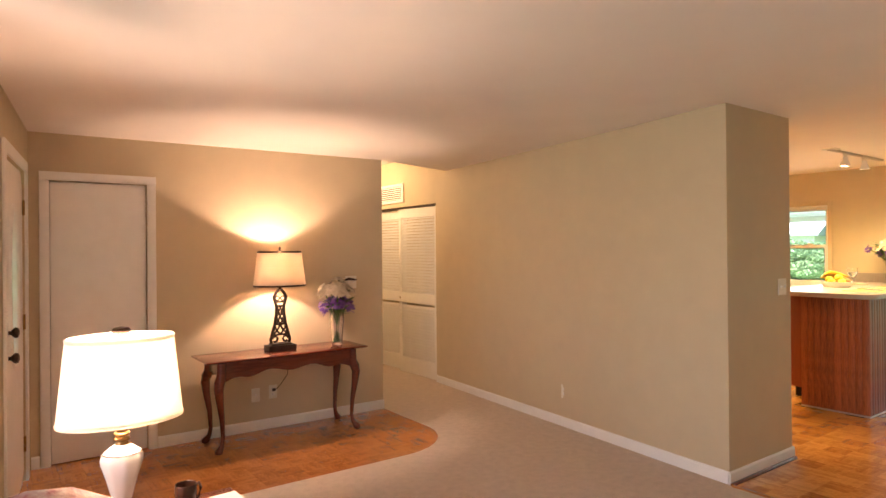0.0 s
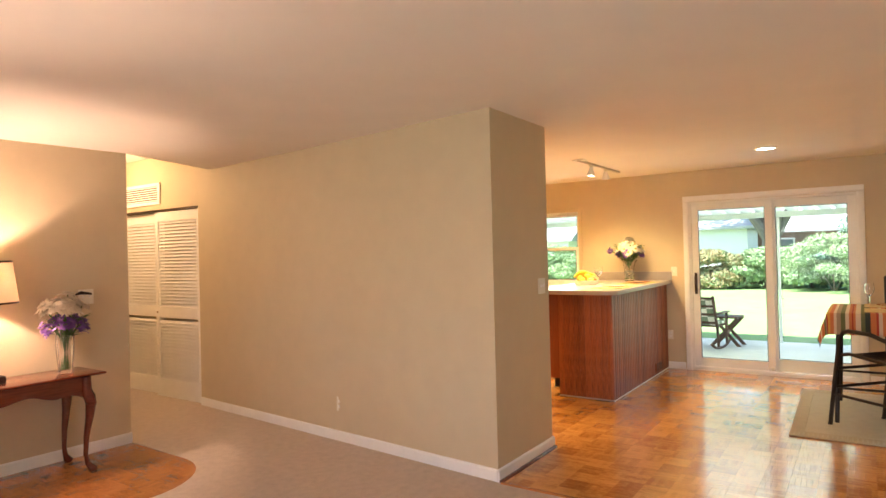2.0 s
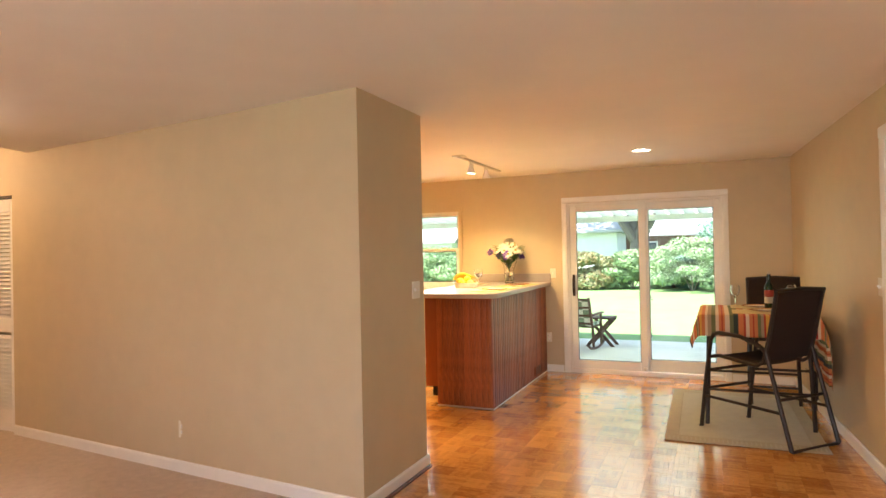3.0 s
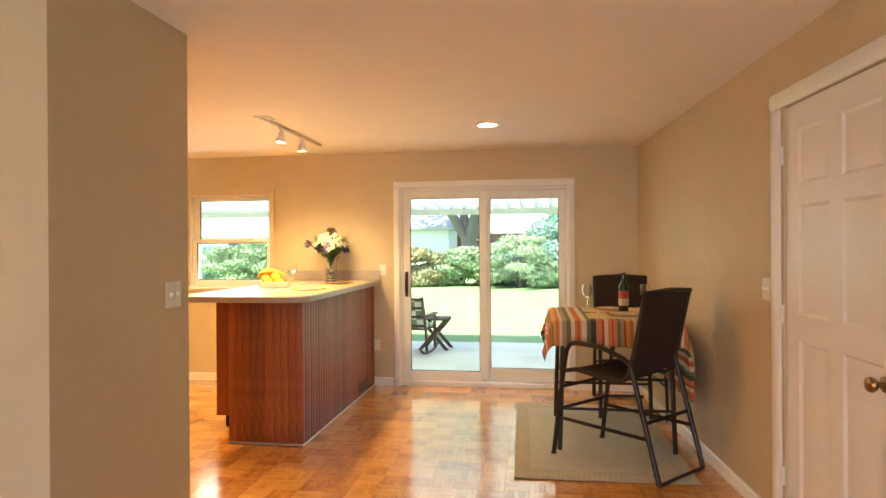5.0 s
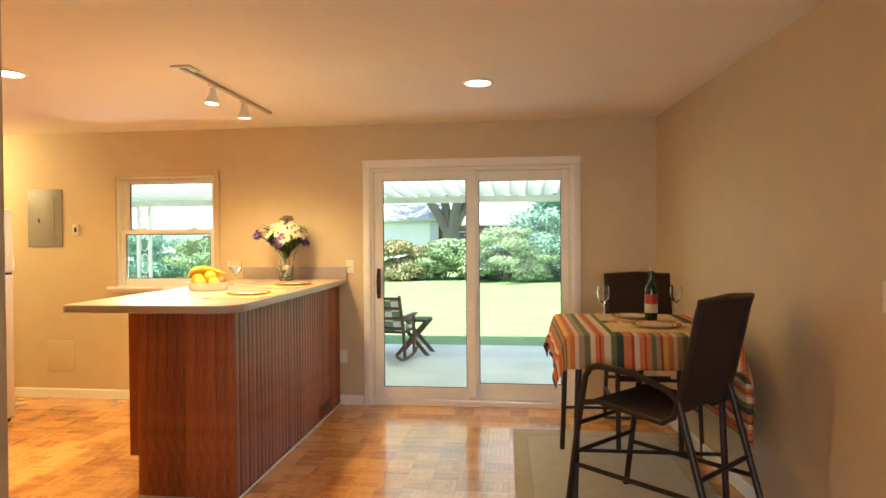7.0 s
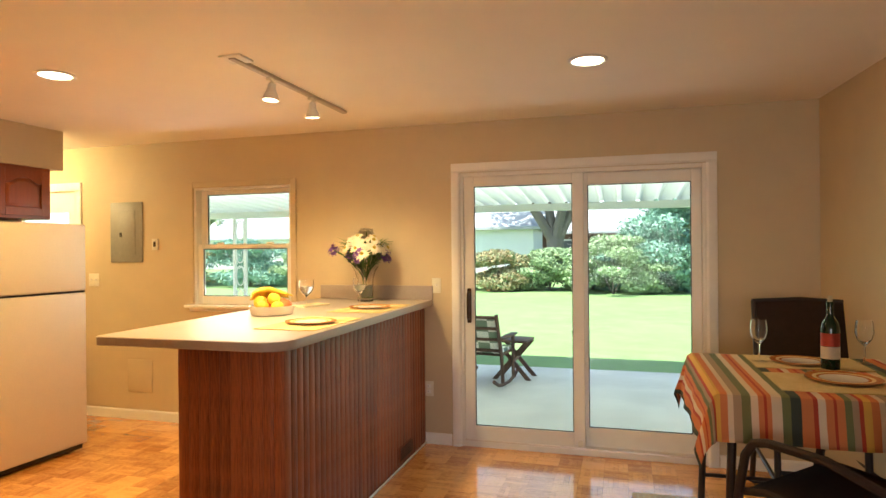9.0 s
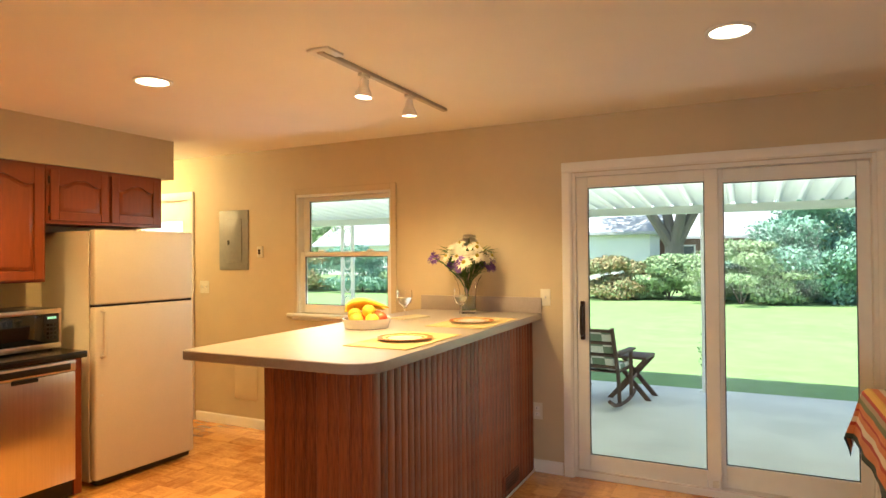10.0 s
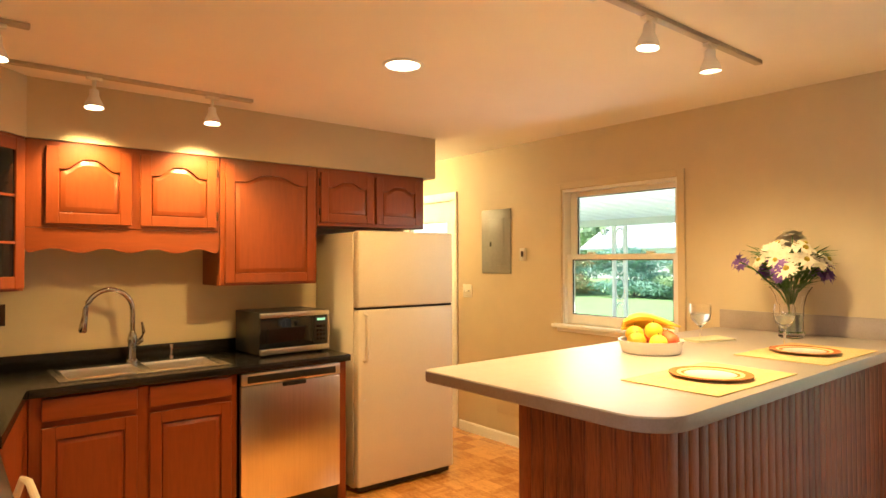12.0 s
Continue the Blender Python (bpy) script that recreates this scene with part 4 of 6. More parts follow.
sv = thing("stove", "white freestanding stove with a curved oven handle", "stove")
part("body", B(4.365, 4.785, 3.20, 3.945, 0.02, 0.90, 0.004), FRIDGE, sv)
part("cooktop", B(4.365, 4.80, 3.20, 3.945, 0.9005, 0.925, 0.004), BLACK, sv, "black glass cooktop")
part("oven_door", B(4.7855, 4.815, 3.21, 3.935, 0.22, 0.80, 0.006), FRIDGE, sv)
part("handle", tube(bmesh.new(), [(4.815, 3.26, 0.80), (4.87, 3.30, 0.79), (4.885, 3.56, 0.785), (4.885, 3.82, 0.785), (4.875, 3.90, 0.775), (4.855, 3.925, 0.70), (4.815, 3.93, 0.64)], 0.012, 10), FRIDGE, sv)

# peninsula
PX0, PY0, PY1, PZ = 6.217, 2.328, 2.896, 1.058
pn = thing("peninsula", "dark-stained beadboard bar base with a low floor vent", "bar counter")
part("core", B(PX0 + 0.012, XG - 0.002, PY0 + 0.012, PY1 - 0.002, 0.006, PZ - 0.0005), GROOVE, pn)
part("toe_strip", B(PX0 - 0.012, PX0 + 0.0, PY0 - 0.004, PY1, 0.006, 0.022, 0.003), LAMINATE, pn)
part("toe_strip", B(PX0 - 0.012, XG - 0.002, PY0 - 0.013, PY0 - 0.0045, 0.006, 0.022, 0.003), WHITE, pn, "pale floor moulding")
pl = 0.0568
pm = finish("plank", rings(bmesh.new(), [[(0.0004, 0.012, z), (0.0004, 0.0018, z), (0.003, 0.0, z), (pl / 2, -0.0008, z), (pl - 0.003, 0.0, z), (pl - 0.0004, 0.0018, z), (pl - 0.0004, 0.012, z)] for z in (0.023, PZ - 0.001)]), BEAD)
k = 0
while PY0 + (k + 1) * pl <= PY1 + 0.002:
    share("plank", pm, pn, pose(PX0, PY0 + (k + 1) * pl, 0, 0, 0, -90))
    k += 1
k = 0
while PX0 + (k + 1) * pl < XG:
    share("plank", pm, pn, pose(PX0 + k * pl, PY0, 0))
    k += 1
vt = thing("floor_vent", "small dark metal heating vent in the bar base", "air vent")
part("frame", B(7.66, 7.94, PY0 - 0.010, PY0 - 0.001, 0.05, 0.15, 0.003), BEAD, vt)
for i in range(5):
    part("slat", B(7.68, 7.92, PY0 - 0.014, PY0 - 0.0105, 0.062 + i * 0.017, 0.069 + i * 0.017), BRONZE, vt)
kc = thing("bar_cabinet", "oak cabinet on the kitchen side of the bar", "cabinet")
part("body", B(6.60, XG - 0.002, PY1 + 0.001, 3.20, 0.10, PZ - 0.0005, 0.002, 1), OAK, kc)
part("toe_kick", B(6.62, XG - 0.002, PY1 + 0.001, 3.13, 0.006, 0.0995), GAP_SHADE, kc)


def rounded(x0, x1, y0, y1, r, n=8):
    out = []
    for cx, cy, a0 in ((x0 + r, y0 + r, 180),):
        out += [(cx + r * math.cos(radians(a0 + 90 * k / n)), cy + r * math.sin(radians(a0 + 90 * k / n))) for k in range(n + 1)]
    out += [(x1, y0 + 0.03), (x1, y1)]
    out += [(x0 + 0.03 + 0.03 * math.cos(radians(90 + 90 * k / 4)), y1 - 0.05 + 0.03 * math.sin(radians(90 + 90 * k / 4))) for k in range(5)]
    return out


bt = thing("countertop", "taupe laminate bar top with a rounded corner and splash", "countertop")
oc = rounded(6.04, XG - 0.002, 2.235, 3.235, 0.13)
ctr = Vector((7.1, 2.7))
ins = [tuple(Vector(p) + (ctr - Vector(p)).normalized() * 0.004) for p in oc]
bm = rings(bmesh.new(), [[(x, y, PZ) for x, y in ins], [(x, y, PZ + 0.004) for x, y in oc], [(x, y, 1.096) for x, y in oc], [(x, y, 1.10) for x, y in ins]])
part("top", bm, LAMINATE, bt)
part("splash", B(XG - 0.022, XG - 0.002, 2.262, 3.205, 1.1005, 1.208, 0.004), LAMINATE, bt)


# ---- on the bar ----
GLASS = glass("clear glass", (1, 1, 1))
WATER = glass("water", (0.95, 0.98, 0.96), 0.22, 1.33)
WATER.node_tree.nodes["Principled BSDF"].inputs["Transmission Weight"].default_value = 0.7
CERAMIC = mat("white glazed ceramic", (0.78, 0.74, 0.68), (0.74, 0.70, 0.64), scale=20, rough=0.2)
MAT = mat("yellow woven cotton", (0.75, 0.58, 0.28), (0.60, 0.44, 0.18), scale=120, rough=0.9, bump=0.5, bump_scale=260)
NAPKIN = mat("pale yellow napkin cloth", (0.80, 0.73, 0.50), (0.72, 0.64, 0.40), scale=120, rough=0.9, bump=0.4, bump_scale=260)
RIM = mat("orange glazed rim", (0.60, 0.22, 0.06), (0.48, 0.15, 0.04), scale=30, rough=0.25)
STEM = mat("flower stem", (0.09, 0.20, 0.04), (0.05, 0.12, 0.02), scale=40, rough=0.6)
LEAFM = mat("cut leaf", (0.10, 0.19, 0.05), (0.05, 0.11, 0.025), scale=30, rough=0.55)
PETALW = mat("white petal", (0.76, 0.69, 0.56), (0.64, 0.55, 0.42), scale=60, rough=0.7)
PETALV = mat("violet petal", (0.24, 0.12, 0.42), (0.13, 0.05, 0.26), scale=60, rough=0.7)
DISC = mat("daisy disc", (0.55, 0.42, 0.06), (0.35, 0.25, 0.03), scale=120, rough=0.9, bump=0.5)
BANANA = mat("banana peel", (0.80, 0.55, 0.05), (0.68, 0.42, 0.03), scale=18, rough=0.45)
ORANGE = mat("orange peel", (0.85, 0.42, 0.04), (0.78, 0.33, 0.02), scale=40, rough=0.45, bump=0.3, bump_scale=300)
LEMON = mat("lemon peel", (0.86, 0.60, 0.06), (0.80, 0.50, 0.04), scale=40, rough=0.45, bump=0.3, bump_scale=260)
APPLE = mat("red apple skin", (0.62, 0.07, 0.035), (0.62, 0.20, 0.07), scale=14, rough=0.25)
random.seed(7)


def leaf_mesh(bm, o, d, up, ln, wd):
    d, s = d.normalized(), d.cross(up).normalized()
    nrm = s.cross(d)
    pts = [o, o + d * ln * 0.35 + s * wd - nrm * 0.1 * wd, o + d * ln + nrm * -0.25 * ln, o + d * ln * 0.35 - s * wd - nrm * 0.1 * wd]
    mid = bm.verts.new(o + d * ln * 0.4 + nrm * 0.15 * wd)
    v = [bm.verts.new(p) for p in pts]
    for i in range(4):
        bm.faces.new((v[i], v[(i + 1) % 4], mid))


def bloom(bm, disc, c, n, r, petals, wd, layers=1):
    t = n.cross(Vector((0.31, 0.2, 0.9))).normalized()
    b = n.cross(t)
    for L in range(layers):
        for k in range(petals):
            a = 2 * math.pi * (k + 0.5 * L) / petals + random.uniform(-0.1, 0.1)
            d = (t * math.cos(a) + b * math.sin(a)) + n * (0.10 + 0.45 * L + random.uniform(-0.1, 0.15))
            leaf_mesh(bm, c, d, n, r * random.uniform(0.85, 1.1) * (1 - 0.25 * L), wd)
    if disc is not None:
        g = bmesh.ops.create_uvsphere(disc, u_segments=10, v_segments=6, radius=r * 0.24)
        bmesh.ops.translate(disc, vec=c + n * 0.003, verts=g["verts"])


def bouquet(parent, base_z, spread, heads, tall):
    """heads: (kind, x, y, z) tips in local metres."""
    stems, white, disc, violet, leaves = (bmesh.new() for _ in range(5))
    for kind, x, y, z in heads:
        tip, foot = Vector((x, y, z)), Vector((-x * 0.25, -y * 0.25, 0.02))
        mid = Vector((x * 0.2, y * 0.2, base_z))
        tube(stems, [foot, mid, tip.lerp(mid, 0.35) + Vector((0, 0, 0.02)), tip], 0.0028, 5)
        n = Vector((x * 2.2, y * 2.2, 0.25)).normalized()
        if kind == "d":
            bloom(white, disc, tip, n, random.uniform(0.042, 0.056), 15, 0.012)
        elif kind == "m":
            bloom(white, None, tip, n, random.uniform(0.056, 0.072), 20, 0.014, 3)
        else:
            for q in range(5):
                p = tip + Vector((random.uniform(-0.022, 0.022), random.uniform(-0.022, 0.022), random.uniform(-0.045, 0.02)))
                bloom(violet, None, p, (n + Vector((random.uniform(-0.7, 0.7), random.uniform(-0.7, 0.7), 0))).normalized(), random.uniform(0.022, 0.034), 6, 0.008)
    for k in range(tall):
        a, z = random.uniform(0, 6.28), random.uniform(base_z, base_z + spread)
        r = 0.03 + (z - base_z) * 0.5
        leaf_mesh(leaves, Vector((r * math.cos(a), r * math.sin(a), z)), Vector((math.cos(a), math.sin(a), random.uniform(0.2, 1.2))), Vector((0, 0, 1)), random.uniform(0.05, 0.10), 0.010)
    tagged(part("stem_bundle", stems, STEM, parent), kind="stuff")
    tagged(part("greenery", leaves, LEAFM, parent), kind="stuff")
    w = tagged(part("white_cluster", white, PETALW, parent), kind="stuff")
    if len(disc.verts):
        part("disc_cluster", disc, DISC, w)
    tagged(part("violet_cluster", violet, PETALV, parent), kind="stuff")


def goblet(name, m, prof, label, fill=None, group=""):
    g = thing(name, label, "glass", m, group)
    part("goblet", lathe(bmesh.new(), prof, seg=28, cap=False), GLASS, g)
    if fill:
        part("water", lathe(bmesh.new(), fill, seg=24), WATER, g)
    return g


FLUTE = [(0.001, 0.002), (0.034, 0.002), (0.034, 0.004), (0.006, 0.009), (0.0045, 0.02), (0.0045, 0.085), (0.012, 0.095), (0.032, 0.118), (0.039, 0.15), (0.037, 0.185), (0.033, 0.205), (0.0315, 0.205), (0.0355, 0.18), (0.0372, 0.15), (0.030, 0.12), (0.01, 0.10), (0.001, 0.098)]
BALLOON = [(0.001, 0.002), (0.034, 0.002), (0.034, 0.004), (0.006, 0.009), (0.0045, 0.02), (0.0045, 0.06), (0.014, 0.07), (0.036, 0.092), (0.043, 0.12), (0.042, 0.16), (0.0405, 0.16), (0.0412, 0.12), (0.034, 0.094), (0.012, 0.073), (0.001, 0.072)]
goblet("wine_glass", pose(7.56, 2.95, 1.1005) @ Matrix.Scale(1.16, 4), BALLOON, "short-stemmed clear goblet of water on the bar", [(0.002, 0.0745), (0.0115, 0.0755), (0.0335, 0.0955), (0.0402, 0.12), (0.002, 0.1205)], "glasses on the bar")
goblet("wine_glass", pose(7.66, 2.60, 1.1005) @ Matrix.Diagonal((1.2, 1.2, 0.97, 1)), FLUTE, "clear stemmed glass half full of water on the bar", [(0.002, 0.101), (0.0095, 0.102), (0.0292, 0.121), (0.0365, 0.15), (0.002, 0.1505)], "glasses on the bar")


def place_mat(x0, x1, y0, y1, z, m=None):
    bm = bmesh.new()
    n = 14
    vs = {}
    for i in range(n + 1):
        for j in range(n + 1):
            vs[i, j] = bm.verts.new((x0 + (x1 - x0) * i / n, y0 + (y1 - y0) * j / n, z + 0.0035 + random.uniform(0, 0.0012)))
    for i in range(n):
        for j in range(n):
            bm.faces.new((vs[i, j], vs[i + 1, j], vs[i + 1, j + 1], vs[i, j + 1]))
    r = bmesh.ops.extrude_face_region(bm, geom=list(bm.faces))
    for v in [g for g in r["geom"] if isinstance(g, bmesh.types.BMVert)]:
        v.co.z = z + 0.0006
    return solid("placemat", bm, MAT, "yellow woven cotton placemat", "placemat", group="placemats", m=m)


def plate(x, y, z, r=0.135):
    t = thing("dinner_plate", "cream dinner plate with a broad orange rim", "plate", pose(x, y, z), "dinner plates")
    part("well", lathe(bmesh.new(), [(0.001, 0.005), (r * 0.56, 0.005), (r * 0.62, 0.0075), (r * 0.62, 0.005), (r * 0.58, 0.001), (0.001, 0.001)], seg=40, cap=False), CERAMIC, t)
    part("rim", lathe(bmesh.new(), [(r * 0.62, 0.0077), (r * 0.98, 0.0118), (r, 0.0122), (r, 0.0095), (r * 0.64, 0.0038), (r * 0.62, 0.0077)], seg=40, cap=False), RIM, t, "orange glazed rim")
    part("stripe", lathe(bmesh.new(), [(r * 0.70, 0.0087), (r * 0.80, 0.0099), (r * 0.80, 0.0106), (r * 0.70, 0.0094)], seg=40, cap=False), MAT, t, "yellow painted band")
    return t


place_mat(6.42, 6.98, 2.285, 2.62, 1.1, None)
plate(6.70, 2.455, 1.1052)
place_mat(7.25, 7.83, 2.285, 2.64, 1.1, None)
plate(7.53, 2.47, 1.1052)
bm = bmesh.new()
rings(bm, [[(0, 0, 0.0005), (0.24, 0, 0.0005), (0.24, 0.13, 0.0005), (0, 0.13, 0.0005)], [(0.002, 0.002, 0.012), (0.238, 0.0, 0.010), (0.24, 0.128, 0.014), (0, 0.13, 0.008)]])
solid("napkin", bm, NAPKIN, "folded pale yellow cloth napkin on the bar", "napkin", m=pose(7.50, 2.93, 1.1, 0, 0, -18))

fb = thing("fruit_bowl", "low white ceramic bowl", "bowl", pose(7.06, 2.91, 1.1005))
part("bowl", lathe(bmesh.new(), [(0.001, 0.004), (0.10, 0.004), (0.11, 0.0), (0.122, 0.004), (0.135, 0.05), (0.138, 0.056), (0.131, 0.056), (0.118, 0.014), (0.001, 0.012)], seg=40, cap=False), CERAMIC, fb)


def fruit(name, x, y, z, r, mate, label, cat):
    prof = [(0.002, -0.92 * r)] + [(r * math.cos(a), r * 0.95 * math.sin(a)) for a in [math.pi * (k / 12 - 0.5) for k in range(1, 12)]] + [(r * 0.2, 0.9 * r), (0.002, 0.84 * r)]
    t = thing(name, label, cat, pose(7.06 + x, 2.91 + y, 1.1005 + z), "fruit in the bowl")
    part("flesh", lathe(bmesh.new(), prof, seg=20), mate, t)
    part("stalk", tube(bmesh.new(), [(0, 0, 0.82 * r), (0.003, 0.001, 0.82 * r + 0.012)], 0.0022, 6), STEM, t)


fruit("orange", -0.075, 0.02, 0.052, 0.040, ORANGE, "ripe orange in the fruit bowl", "orange")
fruit("orange", -0.045, -0.065, 0.05, 0.038, LEMON, "yellow orange in the fruit bowl", "orange")
fruit("orange", -0.03, 0.06, 0.075, 0.040, ORANGE, "ripe orange in the fruit bowl", "orange")
fruit("orange", -0.01, -0.02, 0.096, 0.038, LEMON, "yellow orange on top of the fruit", "orange")
fruit("apple", 0.03, -0.075, 0.052, 0.039, APPLE, "red apple in the fruit bowl", "apple")
fruit("apple", 0.082, -0.03, 0.054, 0.040, APPLE, "red apple in the fruit bowl", "apple")
fruit("apple", 0.07, 0.05, 0.054, 0.040, APPLE, "red apple in the fruit bowl", "apple")
bn = thing("bananas", "small bunch of ripe yellow bananas on the fruit", "bananas", pose(7.06, 2.91, 1.1005))
for k, (off, dz, l) in enumerate(((0.03, 0.116, 0.27), (0.068, 0.104, 0.25), (-0.004, 0.128, 0.22), (0.10, 0.088, 0.22))):
    pts = [(-0.062 + off * 0.6 + l * 0.72 * q / 8, 0.098 + off * 0.5 - l * 0.62 * q / 8 + 0.02 * math.sin(q / 8 * 3.1), dz + 0.026 * math.sin(q / 8 * math.pi) - 0.012 * q / 8) for q in range(9)]
    part("banana", tube(bmesh.new(), pts, [0.006, 0.012, 0.017, 0.019, 0.0195, 0.019, 0.016, 0.010, 0.004], 9), BANANA, bn)

fv = thing("flower_vase", "clear glass vase of white daisies and violet flowers on the bar", "vase of flowers", pose(8.06, 2.73, 1.1005) @ Matrix.Scale(1.1, 4))
part("vase", lathe(bmesh.new(), [(0.001, 0.003), (0.05, 0.0), (0.055, 0.004), (0.052, 0.03), (0.056, 0.15), (0.068, 0.20), (0.092, 0.238), (0.090, 0.239), (0.065, 0.20), (0.053, 0.148), (0.048, 0.03), (0.001, 0.02)], seg=28, cap=False), GLASS, fv)
part("water", lathe(bmesh.new(), [(0.002, 0.0215), (0.046, 0.031), (0.0505, 0.11), (0.002, 0.1105)], seg=24), WATER, fv)
hd = []
for k in range(26):
    a, r = k * 2.4, 0.03 + 0.145 * math.sqrt(k / 26)
    hd.append(("d" if k % 3 else "m", r * math.cos(a), r * math.sin(a) * 0.9, 0.475 - r * 0.75 + random.uniform(-0.02, 0.03)))
for k in range(20):
    a, r = 1.1 + k * 2.1, 0.10 + 0.08 * random.random()
    hd.append(("v", r * math.cos(a), r * math.sin(a), 0.385 - r * 0.35 + random.uniform(-0.02, 0.03)))
hd += [("v", -0.09, 0.18, 0.34), ("v", -0.12, 0.19, 0.36)]
bouquet(fv, 0.21, 0.18, hd, 170)

# ---- dining corner ----
FRAME = mat("dark brown steel tube", (0.022, 0.012, 0.008), (0.014, 0.007, 0.005), scale=60, rough=0.45, bump=0.1)
SLING = mat("brown woven sling", (0.035, 0.018, 0.012), (0.02, 0.010, 0.007), scale=220, rough=0.85, bump=0.6, bump_scale=420)
RUGM = mat("beige flatweave rug", (0.62, 0.57, 0.47), (0.52, 0.475, 0.385), scale=90, rough=0.95, bump=0.6, bump_scale=260)
RUGB = mat("tan rug border", (0.56, 0.49, 0.37), (0.46, 0.40, 0.30), scale=120, rough=0.95, bump=0.6, bump_scale=260)
rg = thing("rug", "thin beige flatweave rug with a tan patterned border", "rug", pose(6.735, 0.25, 0.0, 0, 0, 1.0))
part("field", B(-0.78, 0.78, -0.46, 0.46, 0.005, 0.0125, 0.002, 1), RUGM, rg)
bm = bmesh.new()
for a, b, c, d in ((-0.93, -0.781, -0.56, 0.56), (0.781, 0.93, -0.56, 0.56), (-0.78, 0.78, -0.56, -0.461), (-0.78, 0.78, 0.461, 0.56)):
    box(bm, a, b, c, d, 0.005, 0.012, 0.002, 1)
part("border", bm, RUGB, rg)
st = finish("border_stripe", B(-0.04, 0.04, -0.006, 0.006, 0.0122, 0.0134), RUGM)
for s in (-0.855, 0.855):
    for k in range(34):
        share("border_stripe", st, rg, pose(s, -0.53 + k * 0.032, 0))

ch0 = thing("bar_chair", "tall dark brown patio chair with a woven sling seat", "chair", pose(5.93, -0.235, 0.0, 0, 0, math.degrees(math.atan2(0.73, 0.68))), "bar-height patio chairs")


def chair_parts(t):
    # local x forwards from the rear feet, y to the left
    w = 0.25
    for s in (-1, 1):
        y = s * w
        part("rear_leg", tube(bmesh.new(), [(0.0, y, 0.0165), (0.17, y, 0.62), (0.20, y, 0.72)], 0.0165, 10), FRAME, t)
        part("front_leg", tube(bmesh.new(), [(0.80, y * 1.08, 0.017), (0.74, y * 1.06, 0.45), (0.69, y * 1.05, 0.735), (0.655, y * 1.05, 0.785), (0.60, y * 1.08, 0.80), (0.40, y * 1.10, 0.795), (0.24, y * 1.04, 0.74), (0.19, y, 0.70)], 0.0165, 10), FRAME, t)
        part("seat_rail", tube(bmesh.new(), [(0.71, y, 0.595), (0.62, y, 0.615), (0.45, y, 0.60), (0.27, y, 0.585), (0.215, y, 0.62), (0.17, y, 0.78), (0.10, y, 1.10), (0.085, y, 1.155)], 0.0145, 10), FRAME, t)
        part("side_stretcher", tube(bmesh.new(), [(0.075, y, 0.27), (0.765, y * 1.06, 0.27)], 0.0120, 8), FRAME, t)
        part("foot_cap", lathe(bmesh.new(), [(0.019, 0.0), (0.020, 0.022), (0.015, 0.024)], (0.802, y * 1.08, 0), 10), BLACK, t)
    part("floor_bar", tube(bmesh.new(), [(0.0, -w, 0.014), (0.0, w, 0.014)], 0.012, 8), FRAME, t)
    part("foot_rest", tube(bmesh.new(), [(0.755, -w * 1.06, 0.33), (0.755, w * 1.06, 0.33)], 0.0120, 8), FRAME, t)
    part("cross_bar", tube(bmesh.new(), [(0.745, -w * 1.05, 0.48), (0.745, w * 1.05, 0.48)], 0.0120, 8), FRAME, t)
    part("cross_bar", tube(bmesh.new(), [(0.10, -w, 0.36), (0.10, w, 0.36)], 0.0120, 8), FRAME, t)

    def sling(prof):
        loops = []
        for x, z, sag in prof:
            loops.append([(x + sag * (1 - q * q) * 0.7, q * (w - 0.012), z - sag * (1 - q * q)) for q in (-1, -0.6, -0.2, 0.2, 0.6, 1)] + [(x + 0.004 + sag * (1 - q * q) * 0.7, q * (w - 0.012), z - 0.006 - sag * (1 - q * q)) for q in (1, 0.6, 0.2, -0.2, -0.6, -1)])
        return rings(bmesh.new(), loops)
    part("seat", sling([(0.715, 0.596, 0.0), (0.62, 0.620, 0.014), (0.45, 0.607, 0.022), (0.29, 0.594, 0.016)]), SLING, t)
    part("backrest", sling([(0.222, 0.632, 0.004), (0.175, 0.78, 0.012), (0.135, 0.95, 0.014), (0.105, 1.09, 0.008), (0.088, 1.158, 0.0)]), SLING, t)
    part("top_rail", tube(bmesh.new(), [(0.086, -w - 0.008, 1.152), (0.075, 0, 1.166), (0.086, w + 0.008, 1.152)], 0.014, 10), FRAME, t)


chair_parts(ch0)
copy_thing(ch0, pose(8.02, -0.15, 0.0, 0, 0, 180))

TX0, TX1, TY0, TY1, TZ = 6.33, 7.27, -0.33, 0.53, 0.925
tb = thing("bar_table", "square dark metal bar-height table", "table", pose((TX0 + TX1) / 2, (TY0 + TY1) / 2, 0.0))
hx, hy = (TX1 - TX0) / 2, (TY1 - TY0) / 2
part("tabletop", B(-hx, hx, -hy, hy, TZ - 0.03, TZ - 0.006, 0.006), FRAME, tb)
for sx in (-1, 1):
    for sy in (-1, 1):
        part("leg", tube(bmesh.new(), [(sx * (hx - 0.03), sy * (hy - 0.04), 0.0135), (sx * (hx - 0.06), sy * (hy - 0.07), TZ - 0.03)], 0.017, 10), FRAME, tb)
for sy in (-1, 1):
    part("apron", B(-hx + 0.06, hx - 0.06, sy * (hy - 0.075) - 0.008, sy * (hy - 0.075) + 0.008, TZ - 0.09, TZ - 0.031), FRAME, tb)
for sx in (-1, 1):
    part("stretcher", tube(bmesh.new(), [(sx * (hx - 0.04), -hy + 0.05, 0.3), (sx * (hx - 0.04), hy - 0.05, 0.3)], 0.010, 8), FRAME, tb)

